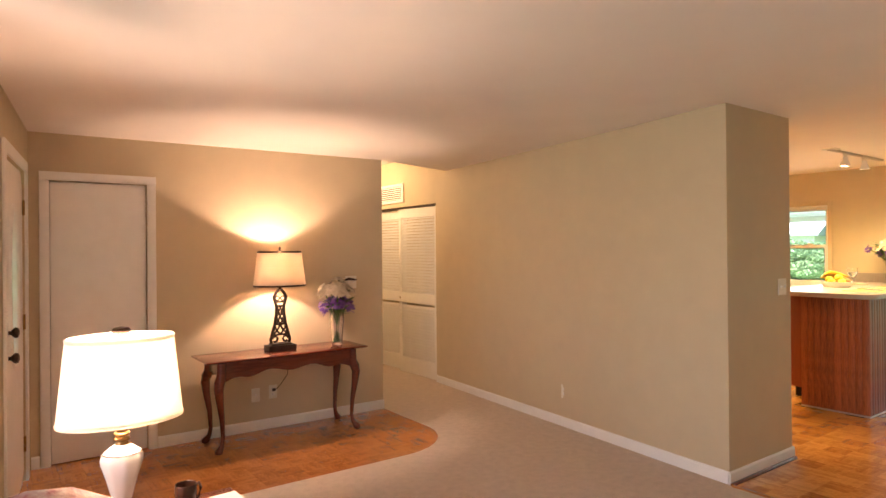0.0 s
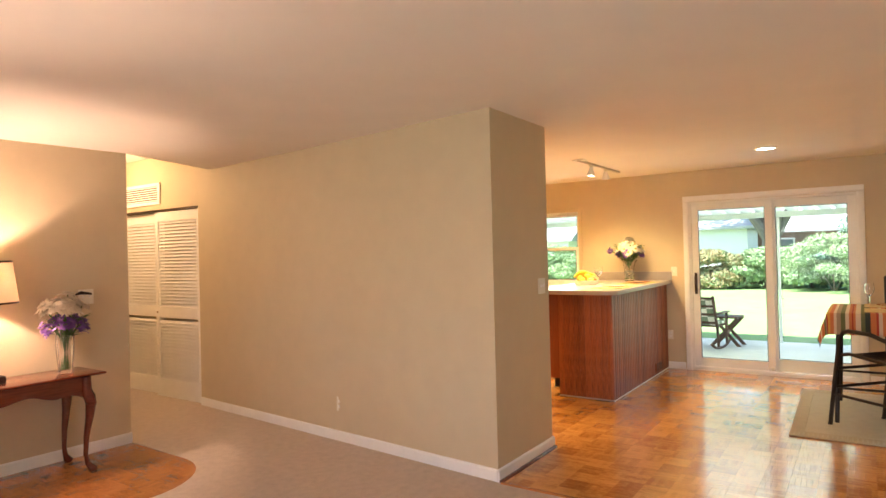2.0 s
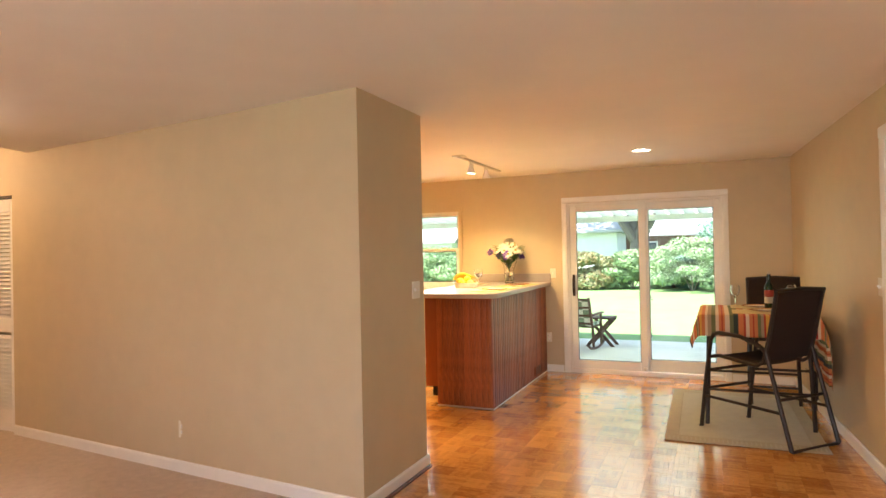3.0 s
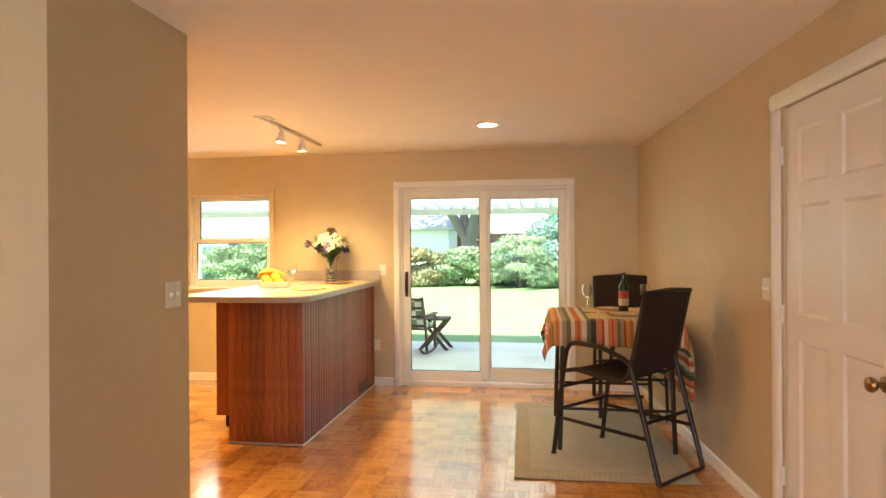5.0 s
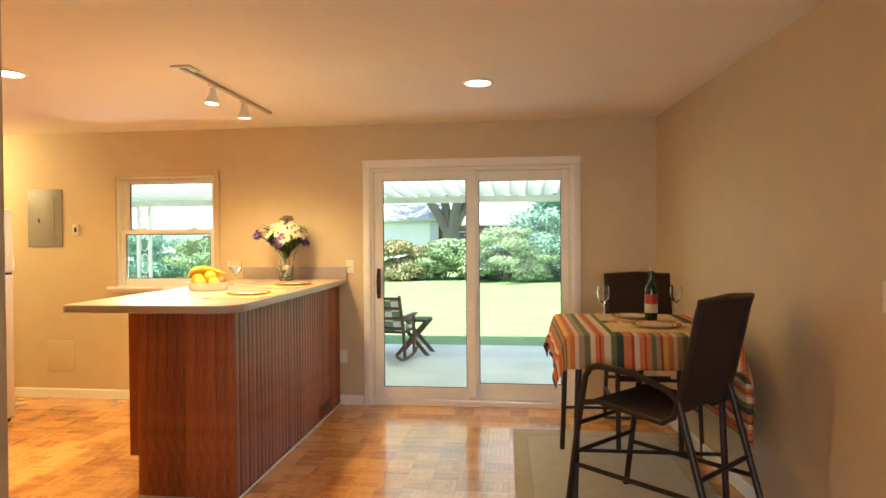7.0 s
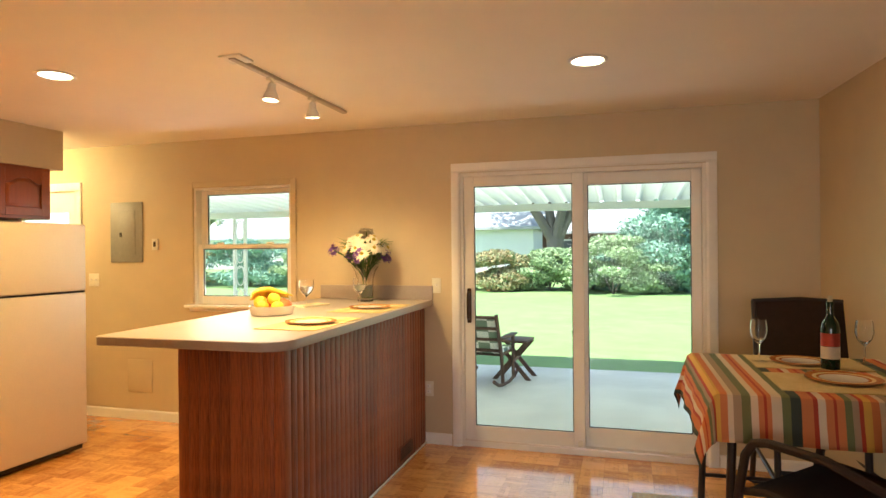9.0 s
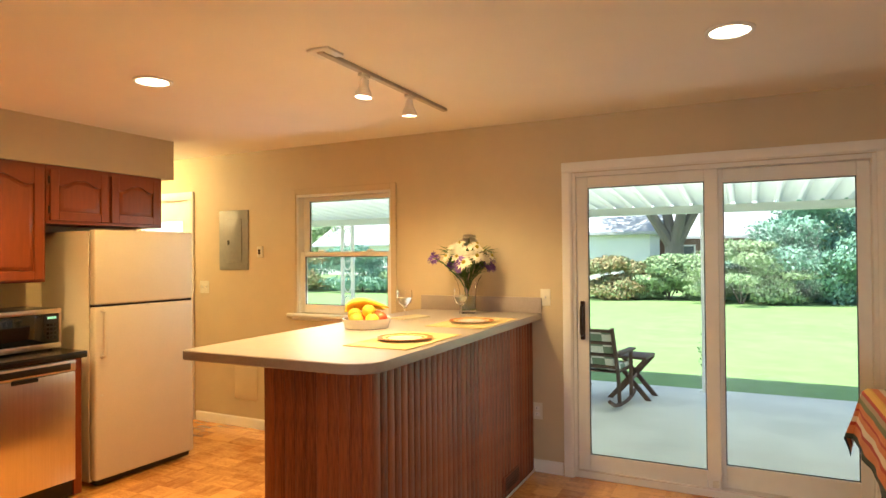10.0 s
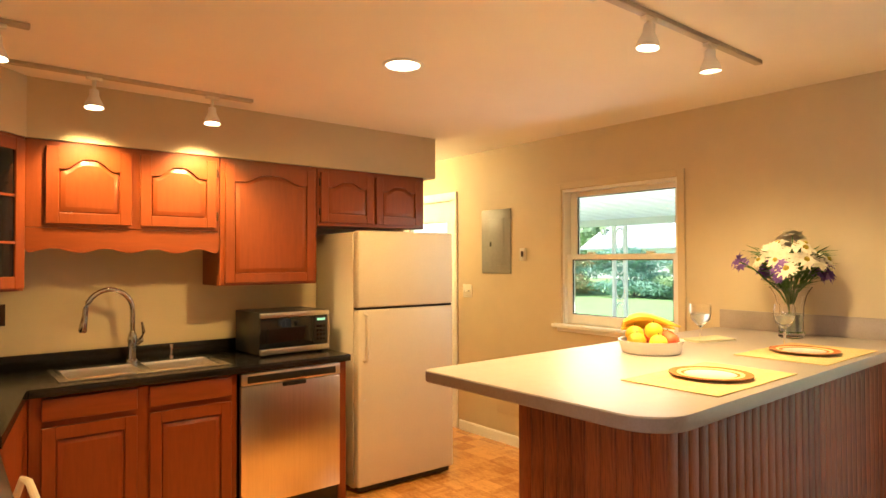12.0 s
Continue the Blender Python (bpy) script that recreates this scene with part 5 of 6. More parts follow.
# striped tablecloth
CLOTH = bpy.data.materials.new("striped tablecloth")
CLOTH.use_nodes = True
n, l = CLOTH.node_tree.nodes, CLOTH.node_tree.links
uv, sep, mul, fr = n.new("ShaderNodeUVMap"), n.new("ShaderNodeSeparateXYZ"), n.new("ShaderNodeMath"), n.new("ShaderNodeMath")
mul.operation, fr.operation = 'MULTIPLY', 'FRACT'
mul.inputs[1].default_value = 2.0
ramp = n.new("ShaderNodeValToRGB")
ramp.color_ramp.interpolation = 'CONSTANT'
TER, CRE, RED, GRN, DGR, TAN, YEL = (0.62, 0.20, 0.07), (0.72, 0.58, 0.40), (0.45, 0.06, 0.03), (0.16, 0.17, 0.07), (0.045, 0.06, 0.045), (0.40, 0.28, 0.17), (0.70, 0.40, 0.08)
bands = [(0.0, TER), (0.05, RED), (0.07, TER), (0.12, CRE), (0.17, RED), (0.20, TER), (0.28, DGR), (0.35, GRN), (0.41, CRE), (0.48, TER), (0.51, RED), (0.53, TER), (0.57, CRE), (0.62, GRN), (0.68, TAN), (0.74, CRE), (0.78, TER), (0.83, YEL), (0.88, RED), (0.91, TAN), (0.95, GRN)]
el = ramp.color_ramp.elements
for k, (p_, c_) in enumerate(bands):
    e = el[k] if k < 2 else el.new(p_)
    e.position, e.color = p_, (*c_, 1)
for a, b in ((uv.outputs[0], sep.inputs[0]), (sep.outputs[1], mul.inputs[0]), (mul.outputs[0], fr.inputs[0]), (fr.outputs[0], ramp.inputs[0]), (ramp.outputs[0], n["Principled BSDF"].inputs["Base Color"])):
    l.new(a, b)
n["Principled BSDF"].inputs["Roughness"].default_value = 0.9
wv, bn_, tc_ = n.new("ShaderNodeTexNoise"), n.new("ShaderNodeBump"), n.new("ShaderNodeTexCoord")
wv.inputs["Scale"].default_value, bn_.inputs["Strength"].default_value, bn_.inputs["Distance"].default_value = 350, 0.4, 0.004
l.new(tc_.outputs["Object"], wv.inputs["Vector"])
l.new(wv.outputs[0], bn_.inputs["Height"])
l.new(bn_.outputs[0], n["Principled BSDF"].inputs["Normal"])
OV, OVX, OVW, NS = 0.235, 0.185, 0.58, 84
bm = bmesh.new()
lay = bm.loops.layers.uv.new("UVMap")
grid = {}
for i in range(NS + 1):
    for j in range(NS + 1):
        x, y = -hx - OVX + (2 * hx + OVX + OV) * i / NS, -hy - OVW + (2 * hy + OVW + OV) * j / NS
        px, py = max(-hx, min(hx, x)), max(-hy, min(hy, y))
        ex, ey = x - px, y - py
        e = math.hypot(ex, ey)
        if e > 1e-6:
            dx, dy = ex / e, ey / e
            corner = abs(ex) > 0.02 and abs(ey) > 0.02
            fold = (0.003 if corner else 0.008) * math.sin((x + y) * 17) + (0.0 if corner else 0.004) * math.sin((x - 1.7 * y) * 31)
            out = 0.012 + (0.055 + fold) * min(1.0, e / OV) * (1.2 if corner else 0.7)
            out = min(out, e)
            grid[i, j] = (bm.verts.new((px + dx * out, py + dy * out, TZ - e * 0.94 if e > 0.015 else TZ - e * 0.5)), (x, y))
        else:
            grid[i, j] = (bm.verts.new((x, y, TZ + 0.0008 * math.sin(x * 30) * math.sin(y * 25))), (x, y))
for i in range(NS):
    for j in range(NS):
        q = [grid[i, j], grid[i + 1, j], grid[i + 1, j + 1], grid[i, j + 1]]
        f = bm.faces.new([v for v, _ in q])
        for lp, (_, uvv) in zip(f.loops, q):
            lp[lay].uv = uvv
tc = solid("tablecloth", bm, CLOTH, "striped orange, green and cream cotton tablecloth hanging long at the wall", "tablecloth", m=pose((TX0 + TX1) / 2, (TY0 + TY1) / 2, 0.001))
sl = tc.modifiers.new("thickness", 'SOLIDIFY')
sl.thickness, sl.offset = 0.002, 1
place_mat(6.42, 6.78, -0.22, 0.28, TZ + 0.003)
place_mat(6.90, 7.24, -0.20, 0.28, TZ + 0.003)
plate(6.66, 0.0, TZ + 0.0085, 0.14)
plate(7.06, 0.06, TZ + 0.0085, 0.13)
goblet("wine_glass", pose(7.05, 0.24, TZ + 0.004), FLUTE, "empty clear wine glass on the dining table", None, "glasses on the table")
goblet("wine_glass", pose(7.10, -0.22, TZ + 0.004), FLUTE, "empty clear wine glass on the dining table", None, "glasses on the table")
GREENG = mat("dark green bottle glass", (0.012, 0.03, 0.012), (0.008, 0.02, 0.008), scale=10, rough=0.08)
LABELM = mat("bottle label paper", (0.62, 0.55, 0.42), (0.55, 0.48, 0.36), scale=60, rough=0.7)
LABELR = mat("red label paper", (0.42, 0.05, 0.03), (0.34, 0.04, 0.025), scale=60, rough=0.6)
wb = thing("wine_bottle", "dark green wine bottle with a red and cream label", "wine bottle", pose(6.93, -0.03, TZ + 0.004))
part("bottle", lathe(bmesh.new(), [(0.001, 0.006), (0.03, 0.0), (0.037, 0.004), (0.038, 0.01), (0.038, 0.185), (0.033, 0.21), (0.017, 0.235), (0.0145, 0.25), (0.0145, 0.29), (0.0165, 0.292), (0.0165, 0.305), (0.012, 0.306), (0.001, 0.30)], seg=28, cap=False), GREENG, wb)
part("label", lathe(bmesh.new(), [(0.0385, 0.05), (0.0385, 0.105)], seg=28, cap=False), LABELM, wb, "cream paper label")
part("label_band", lathe(bmesh.new(), [(0.0385, 0.107), (0.0385, 0.165)], seg=28, cap=False), LABELR, wb, "red paper label")
part("cork", lathe(bmesh.new(), [(0.010, 0.30), (0.010, 0.33), (0.009, 0.334)], seg=14), LABELM, wb, "pale cork stopper")


# ---- living room ----
IRON = mat("dark cast iron", (0.035, 0.022, 0.016), (0.018, 0.012, 0.009), scale=60, rough=0.5, metal=0.5, bump=0.15)
LINEN = shade_cloth("cream linen shade", (0.78, 0.65, 0.50), 0.17)
LINENW = shade_cloth("white linen shade", (0.84, 0.78, 0.68), 0.36)
ct = thing("console_table", "polished cherry console table with cabriole legs and scalloped apron", "console table", pose(1.94, 5.06, 0.0))
CX, CY, CZ = 0.675, 0.215, 0.70
bm = bmesh.new()
rings(bm, [[(-CX + i, -CY + i, z), (CX - i, -CY + i, z), (CX - i, CY - i, z), (-CX + i, CY - i, z)] for i, z in ((0.03, CZ - 0.024), (0.008, CZ - 0.018), (0.0, CZ - 0.010), (0.004, CZ - 0.003), (0.012, CZ))])
part("tabletop", bm, CHERRY, ct)
AX, AY = 0.55, 0.165


def scallop(half, depth):
    n, low = 64, []
    for k in range(n + 1):
        u = -1 + 2 * k / n
        v = abs(u)
        z = CZ - 0.108 - depth * (0.5 + 0.5 * math.cos(v * 9.4)) * (0.35 if v < 0.35 else 0.55) - (0.06 * max(0, (v - 0.78) / 0.22) ** 1.2)
        low.append((u * half, z))
    return low + [(half, CZ - 0.0245), (-half, CZ - 0.0245)]


for s in (-1, 1):
    part("apron", rings(bmesh.new(), [[(x, y, z) for x, z in scallop(AX - 0.028, 0.075)] for y in (s * AY - 0.009, s * AY + 0.009)]), CHERRY, ct)
    part("side_apron", B(s * AX - 0.009, s * AX + 0.009, -AY + 0.028, AY - 0.028, CZ - 0.13, CZ - 0.0245, 0.002, 1), CHERRY, ct)
    for s2 in (-1, 1):
        pts, rad = [], []
        for z, o, r in ((CZ - 0.0245, 0.0, 0.028), (0.58, 0.002, 0.029), (0.53, 0.018, 0.033), (0.48, 0.026, 0.029), (0.38, 0.016, 0.022), (0.25, -0.002, 0.016), (0.12, -0.008, 0.0125), (0.06, 0.002, 0.014), (0.03, 0.02, 0.021), (0.014, 0.032, 0.024), (0.003, 0.034, 0.020)):
            pts.append((s * (AX + o), s2 * (AY + o * 0.6), z))
            rad.append(r * 1.22)
        part("leg", tube(bmesh.new(), pts, rad, 12), CHERRY, ct)

la = thing("table_lamp", "lit table lamp with dark openwork iron base and cream shade", "table lamp", pose(1.92, 5.07, CZ + 0.0005))
part("plinth", B(-0.118, 0.118, -0.062, 0.062, 0.0, 0.048, 0.005), IRON, la)
part("plinth_step", B(-0.085, 0.085, -0.045, 0.045, 0.0455, 0.06, 0.004), IRON, la)
prof = [(0.075, 0.06), (0.082, 0.09), (0.068, 0.14), (0.045, 0.22), (0.033, 0.30), (0.030, 0.36), (0.045, 0.41), (0.052, 0.44), (0.035, 0.475), (0.012, 0.50)]
for s in (-1, 1):
    part("side_rail", tube(bmesh.new(), [(s * r, 0, z) for r, z in prof], 0.013, 8), IRON, la)
    part("scroll", tube(bmesh.new(), [(s * (0.045 + 0.022 * math.cos(a)), 0, 0.095 + 0.022 * math.sin(a)) for a in [k * 0.5 for k in range(12)]], 0.009, 6), IRON, la)
    part("scroll", tube(bmesh.new(), [(s * (0.022 + 0.016 * math.cos(a)), 0, 0.43 + 0.018 * math.sin(a)) for a in [k * 0.5 for k in range(13)]], 0.005, 6), IRON, la)
    for z0, z1, r0, r1 in ((0.13, 0.21, 0.064, 0.0), (0.21, 0.28, 0.042, 0.0), (0.28, 0.36, 0.030, 0.0)):
        part("lattice", tube(bmesh.new(), [(s * r0, 0, z0), (s * r0 * 0.4, 0, z0 + 0.035), (0, 0, z1)], 0.0085, 6), IRON, la)
        part("lattice", tube(bmesh.new(), [(0, 0, z0), (s * r0 * 0.55, 0, z0 + 0.045), (s * r0 * 0.75, 0, z1)], 0.0085, 6), IRON, la)
for z, r in ((0.13, 0.068), (0.215, 0.044), (0.365, 0.030), (0.40, 0.042)):
    part("crossbar", tube(bmesh.new(), [(-r, 0, z), (r, 0, z)], 0.009, 6), IRON, la)
part("socket", tube(bmesh.new(), [(0, 0, 0.50), (0, 0, 0.60)], [0.012, 0.016], 10), BRONZE, la)


def shade(parent, r0, r1, z0, z1, sx, sy, mate, trim):
    sh = part("shade", lathe(bmesh.new(), [(r0, z0), (r1, z1), (r1 - 0.003, z1), (r0 - 0.003, z0), (r0, z0)], seg=48, sx=sx, sy=sy, cap=False), mate, parent)
    for r, z in ((r0, z0), (r1, z1)):
        part("shade_trim", lathe(bmesh.new(), [(r + 0.001, z - 0.007), (r + 0.003, z), (r + 0.001, z + 0.007), (r - 0.004, z + 0.007), (r - 0.004, z - 0.007), (r + 0.001, z - 0.007)], seg=48, sx=sx, sy=sy, cap=False), trim, sh)
    return sh


shade(la, 0.215, 0.180, 0.535, 0.81, 1.0, 0.84, LINEN, BRONZE)
part("bulb", lathe(bmesh.new(), [(0.002, 0.71), (0.022, 0.70), (0.03, 0.68), (0.02, 0.65), (0.012, 0.60)], seg=16), BULB, la, "glowing bulb").visible_shadow = False
part("harp", tube(bmesh.new(), [(-0.015, 0, 0.59), (-0.05, 0, 0.66), (-0.045, 0, 0.76), (0, 0, 0.805), (0.045, 0, 0.76), (0.05, 0, 0.66), (0.015, 0, 0.59)], 0.0025, 6), BRASS, la)
part("finial", lathe(bmesh.new(), [(0.006, 0.803), (0.012, 0.815), (0.006, 0.825), (0.013, 0.84), (0.002, 0.856)], seg=14), BRONZE, la)
solid("lamp_cord", tube(bmesh.new(), [(2.04, 5.24, 0.69), (2.07, 5.265, 0.55), (2.06, 5.275, 0.45), (2.0, 5.28, 0.37), (1.955, 5.285, 0.33)], 0.0035, 6), BRONZE, "thin brown lamp cord to the wall outlet", "cord")

cv = thing("crystal_vase", "cut-crystal vase of white and purple flowers on the console", "vase of flowers", pose(2.43, 5.06, CZ + 0.0005) @ Matrix.Scale(1.2, 4))
CRYSTAL = glass("cut crystal", (1, 1, 1), 0.06, 1.55)
seg = 24
vp = [(0.034, 0.0), (0.040, 0.008), (0.038, 0.03), (0.046, 0.12), (0.05, 0.18), (0.046, 0.23)]
loops = [[((r + (0.0025 if k % 2 else 0)) * math.cos(2 * math.pi * k / seg), (r + (0.0025 if k % 2 else 0)) * math.sin(2 * math.pi * k / seg), z) for k in range(seg)] for r, z in vp]
loops += [[((r - 0.007) * math.cos(2 * math.pi * k / seg), (r - 0.007) * math.sin(2 * math.pi * k / seg), max(z, 0.02)) for k in range(seg)] for r, z in vp[::-1]]
part("vase", rings(bmesh.new(), loops, True, False), CRYSTAL, cv)
hd = [("m", 0.02, 0.0, 0.47), ("m", -0.06, -0.02, 0.40), ("m", 0.06, 0.02, 0.41), ("m", -0.02, -0.06, 0.385), ("m", -0.09, 0.02, 0.375), ("m", 0.03, -0.06, 0.38)]
hd += [("v", 0.11 * math.cos(k * 1.1), 0.07 * math.sin(k * 1.1), 0.30 + 0.02 * math.sin(k * 3.3)) for k in range(13)]
hd += [("v", 0.06 * math.cos(k * 1.3), 0.05 * math.sin(k * 1.3) - 0.02, 0.335 + 0.015 * math.sin(k * 2.1)) for k in range(9)]
hd += [("m", -0.04, 0.03, 0.43), ("m", 0.0, -0.04, 0.42), ("m", -0.07, -0.05, 0.40), ("m", 0.09, -0.03, 0.40), ("m", -0.11, 0.0, 0.41), ("m", 0.05, -0.02, 0.44)]
bouquet(cv, 0.2, 0.12, hd, 40)
part("dark_sprig", tube(bmesh.new(), [(0.02, 0, 0.3), (0.05, -0.01, 0.46), (0.09, -0.015, 0.475), (0.15, -0.02, 0.465)], [0.003, 0.005, 0.011, 0.006], 7), IRON, cv, "dark seed sprig")

# foreground: end table, lamp, mug, armchair
PORC = mat("white porcelain", (0.80, 0.77, 0.73), (0.74, 0.71, 0.66), scale=14, rough=0.18)
et = thing("end_table", "small dark wooden end table", "end table", pose(0.55, 2.655, 0.0))
part("tabletop", B(-0.255, 0.255, -0.135, 0.135, 0.50, 0.525, 0.006), CHERRY, et)
part("apron", B(-0.22, 0.22, -0.11, 0.11, 0.42, 0.4995, 0.003), CHERRY, et)
for sx in (-1, 1):
    for sy in (-1, 1):
        part("leg", tube(bmesh.new(), [(sx * 0.215, sy * 0.105, 0.0062), (sx * 0.205, sy * 0.10, 0.4195)], [0.014, 0.02], 10), CHERRY, et)
l2 = thing("table_lamp", "lit white porcelain table lamp with an oval linen shade", "table lamp", pose(0.38, 2.686, 0.5255))
body = [(0.060, 0.0), (0.062, 0.015), (0.045, 0.03), (0.030, 0.05), (0.032, 0.09), (0.055, 0.19), (0.072, 0.25), (0.073, 0.27), (0.066, 0.29), (0.045, 0.31), (0.025, 0.325)]
body = [(r * 0.97, z * 0.88) for r, z in body]
sg = 32
loops = [[((r * (1 + (0.03 * math.cos(8 * 2 * math.pi * k / sg) if 0.06 < z < 0.27 else 0))) * math.cos(2 * math.pi * k / sg), (r * (1 + (0.03 * math.cos(8 * 2 * math.pi * k / sg) if 0.06 < z < 0.27 else 0))) * math.sin(2 * math.pi * k / sg), z) for k in range(sg)] for r, z in body]
part("body", rings(bmesh.new(), loops), PORC, l2)
part("band", lathe(bmesh.new(), [(0.063, 0.2535), (0.0668, 0.256), (0.063, 0.2585)], seg=32, cap=False), BRONZE, l2, "thin dark band")
part("neck", lathe(bmesh.new(), [(0.024, 0.2863), (0.021, 0.297), (0.028, 0.303), (0.028, 0.309), (0.021, 0.315), (0.027, 0.322), (0.027, 0.328), (0.019, 0.335), (0.024, 0.342), (0.016, 0.352), (0.015, 0.41)], seg=20), BRASS, l2, "turned gold neck")
shade(l2, 0.210, 0.180, 0.382, 0.675, 1.0, 0.72, LINENW, LINENW)
part("bulb", lathe(bmesh.new(), [(0.002, 0.56), (0.022, 0.55), (0.03, 0.53), (0.02, 0.50), (0.012, 0.45)], seg=16), BULB, l2, "glowing bulb").visible_shadow = False
part("harp", tube(bmesh.new(), [(-0.012, 0, 0.41), (-0.05, 0, 0.48), (-0.045, 0, 0.62), (0, 0, 0.682), (0.045, 0, 0.62), (0.05, 0, 0.48), (0.012, 0, 0.41)], 0.0025, 6), BRASS, l2)
part("finial", lathe(bmesh.new(), [(0.004, 0.682), (0.012, 0.688), (0.03, 0.694), (0.034, 0.702), (0.026, 0.712), (0.006, 0.716)], seg=14), BRONZE, l2)
MUG = mat("dark brown stoneware", (0.06, 0.025, 0.014), (0.03, 0.012, 0.008), scale=25, rough=0.25)
mg = thing("mug", "dark brown stoneware mug on the end table", "mug", pose(0.595, 2.66, 0.5255))
part("body", lathe(bmesh.new(), [(0.001, 0.0), (0.036, 0.0), (0.040, 0.006), (0.040, 0.095), (0.0385, 0.098), (0.036, 0.095), (0.036, 0.01), (0.001, 0.008)], seg=28, cap=False), MUG, mg)
part("handle", tube(bmesh.new(), [(0.035, 0.018, 0.08), (0.055, 0.028, 0.082), (0.064, 0.032, 0.06), (0.055, 0.028, 0.03), (0.036, 0.018, 0.022)], 0.006, 8), MUG, mg)
bk = thing("book", "cream-coloured book lying on the end table", "book", pose(0.735, 2.605, 0.5258, 0, 0, 4))
part("cover", B(-0.06, 0.06, -0.075, 0.075, 0.0, 0.004), CERAMIC, bk)
part("pages", B(-0.056, 0.058, -0.072, 0.072, 0.0041, 0.014), LABELM, bk)
part("cover", B(-0.06, 0.06, -0.075, 0.075, 0.0141, 0.018, 0.001, 1), CERAMIC, bk)
FAB = mat("burgundy patterned upholstery", (0.20, 0.045, 0.045), (0.36, 0.29, 0.25), scale=30, rough=0.55, bump=0.2)
ac = thing("armchair", "armchair in burgundy patterned fabric with a rounded back", "armchair", pose(0.08, 2.06, 0.0))
part("back", rings(bmesh.new(), [[(x, y, z) for y, z in ((0.30, 0.12), (0.42, 0.12), (0.44, 0.55), (0.44, 0.72 - d), (0.41, 0.775 - d), (0.36, 0.79 - d), (0.31, 0.77 - d), (0.28, 0.65 - d), (0.27, 0.4))] for x, d in ((-0.36, 0.30), (-0.30, 0.20), (-0.20, 0.09), (-0.10, 0.02), (0.0, 0.0), (0.12, 0.015), (0.24, 0.08), (0.30, 0.18))]), FAB, ac)
part("seat", B(-0.26, 0.22, -0.35, 0.27, 0.16, 0.44, 0.05, 4), FAB, ac)
for s in (-0.315, 0.255):
    part("arm", B(s - 0.05, s + 0.05, -0.36, 0.268, 0.12, 0.60, 0.04, 4), FAB, ac)
for sx in (-0.3, 0.24):
    for sy in (-0.3, 0.34):
        part("foot", lathe(bmesh.new(), [(0.02, 0.0062), (0.026, 0.1195)], (sx, sy, 0), 12), CHERRY, ac)


# ---- garden ----
G = -0.13
solid("ground", B(XG + 0.15, 260, -160, 160, G - 0.3, G - 0.03), LAWN, "wide mown green lawn", "lawn", "structure")
pt = solid("patio", B(XG + 0.15, 12.2, -3.2, 8.6, G - 0.1, G, 0.01), CONCRETE, "pale broom-finished concrete patio slab", "patio", "structure")
solid("ground_front", B(-120, -2.8, -160, 160, G - 0.3, G - 0.03), LAWN, "front lawn", "lawn", "structure")

rf = thing("patio_roof", "pale green corrugated metal patio roof on a beam", "patio roof")
bm = bmesh.new()
ys, zz = [], []
y = -3.2
prof = [(0.0, 0.0), (0.15, 0.0), (0.165, 0.045), (0.215, 0.045), (0.23, 0.0)]
while y < 8.6:
    for a, b in prof[:-1]:
        ys.append(y + a)
        zz.append(b)
    y += 0.23
for k in range(len(ys) - 1):
    q = [bm.verts.new(p) for p in ((XG + 0.16, ys[k], 2.36 + zz[k]), (12.35, ys[k], 2.08 + zz[k]), (12.35, ys[k + 1], 2.08 + zz[k + 1]), (XG + 0.16, ys[k + 1], 2.36 + zz[k + 1]))]
    bm.faces.new(q)
bmesh.ops.remove_doubles(bm, verts=bm.verts, dist=1e-5)
sh = part("corrugated_sheet", bm, ROOFSHEET, rf)
sm = sh.modifiers.new("thickness", 'SOLIDIFY')
sm.thickness = 0.003
part("beam", B(12.02, 12.10, -3.2, 8.6, 1.985, 2.078, 0.006), METALROOF, rf)
part("gutter", B(12.33, 12.42, -3.2, 8.6, 2.02, 2.10, 0.01), VINYL, rf)
part("ledger", B(XG + 0.152, XG + 0.20, -3.2, 8.6, 2.25, 2.352), VINYL, rf)


def post(y, label):
    t = thing("patio_post", label, "post", pose(12.06, y, G), "patio posts")
    for s in (-1, 1):
        part("upright", B(-0.02, 0.02, s * 0.095 - 0.022, s * 0.095 + 0.022, 0.0, 2.11), VINYL, t)
    for k in range(6):
        z = 0.18 + k * 0.35
        for s in (-1, 1):
            part("scroll", tube(bmesh.new(), [(0, s * 0.07 * math.cos(a), z + 0.15 * math.sin(a)) for a in [-1.5 + q * 0.3 for q in range(11)]], 0.010, 6), VINYL, t)
    part("foot_plate", B(-0.05, 0.05, -0.16, 0.16, 0.0005, 0.012), VINYL, t)
    return t


post(6.55, "white ornamental ironwork patio post")
t2 = thing("patio_post", "slim white patio post with a climbing vine", "post", pose(12.06, 1.46, G), "patio posts")
part("upright", B(-0.02, 0.02, -0.02, 0.02, 0.0, 2.11, 0.003), VINYL, t2)
part("foot_plate", B(-0.05, 0.05, -0.05, 0.05, 0.0005, 0.012), VINYL, t2)
FOL = mat("shrub foliage", (0.31, 0.41, 0.20), (0.18, 0.29, 0.14), scale=4, rough=0.6, island=0.5)
FOLD = mat("dark conifer foliage", (0.24, 0.42, 0.31), (0.14, 0.29, 0.21), scale=4, rough=0.6, island=0.5)
FOLR = mat("reddish shrub foliage", (0.38, 0.26, 0.13), (0.19, 0.28, 0.12), scale=4, rough=0.6, island=0.5)
# bark colour lightened to carry the distance haze on the far trunk
BARK = mat("hazed tree bark", (0.19, 0.16, 0.135), (0.12, 0.10, 0.085), scale=9, rough=0.95, bump=0.8, bump_scale=30, stretch=(4, 4, 0.6))
rng = np.random.default_rng(5)


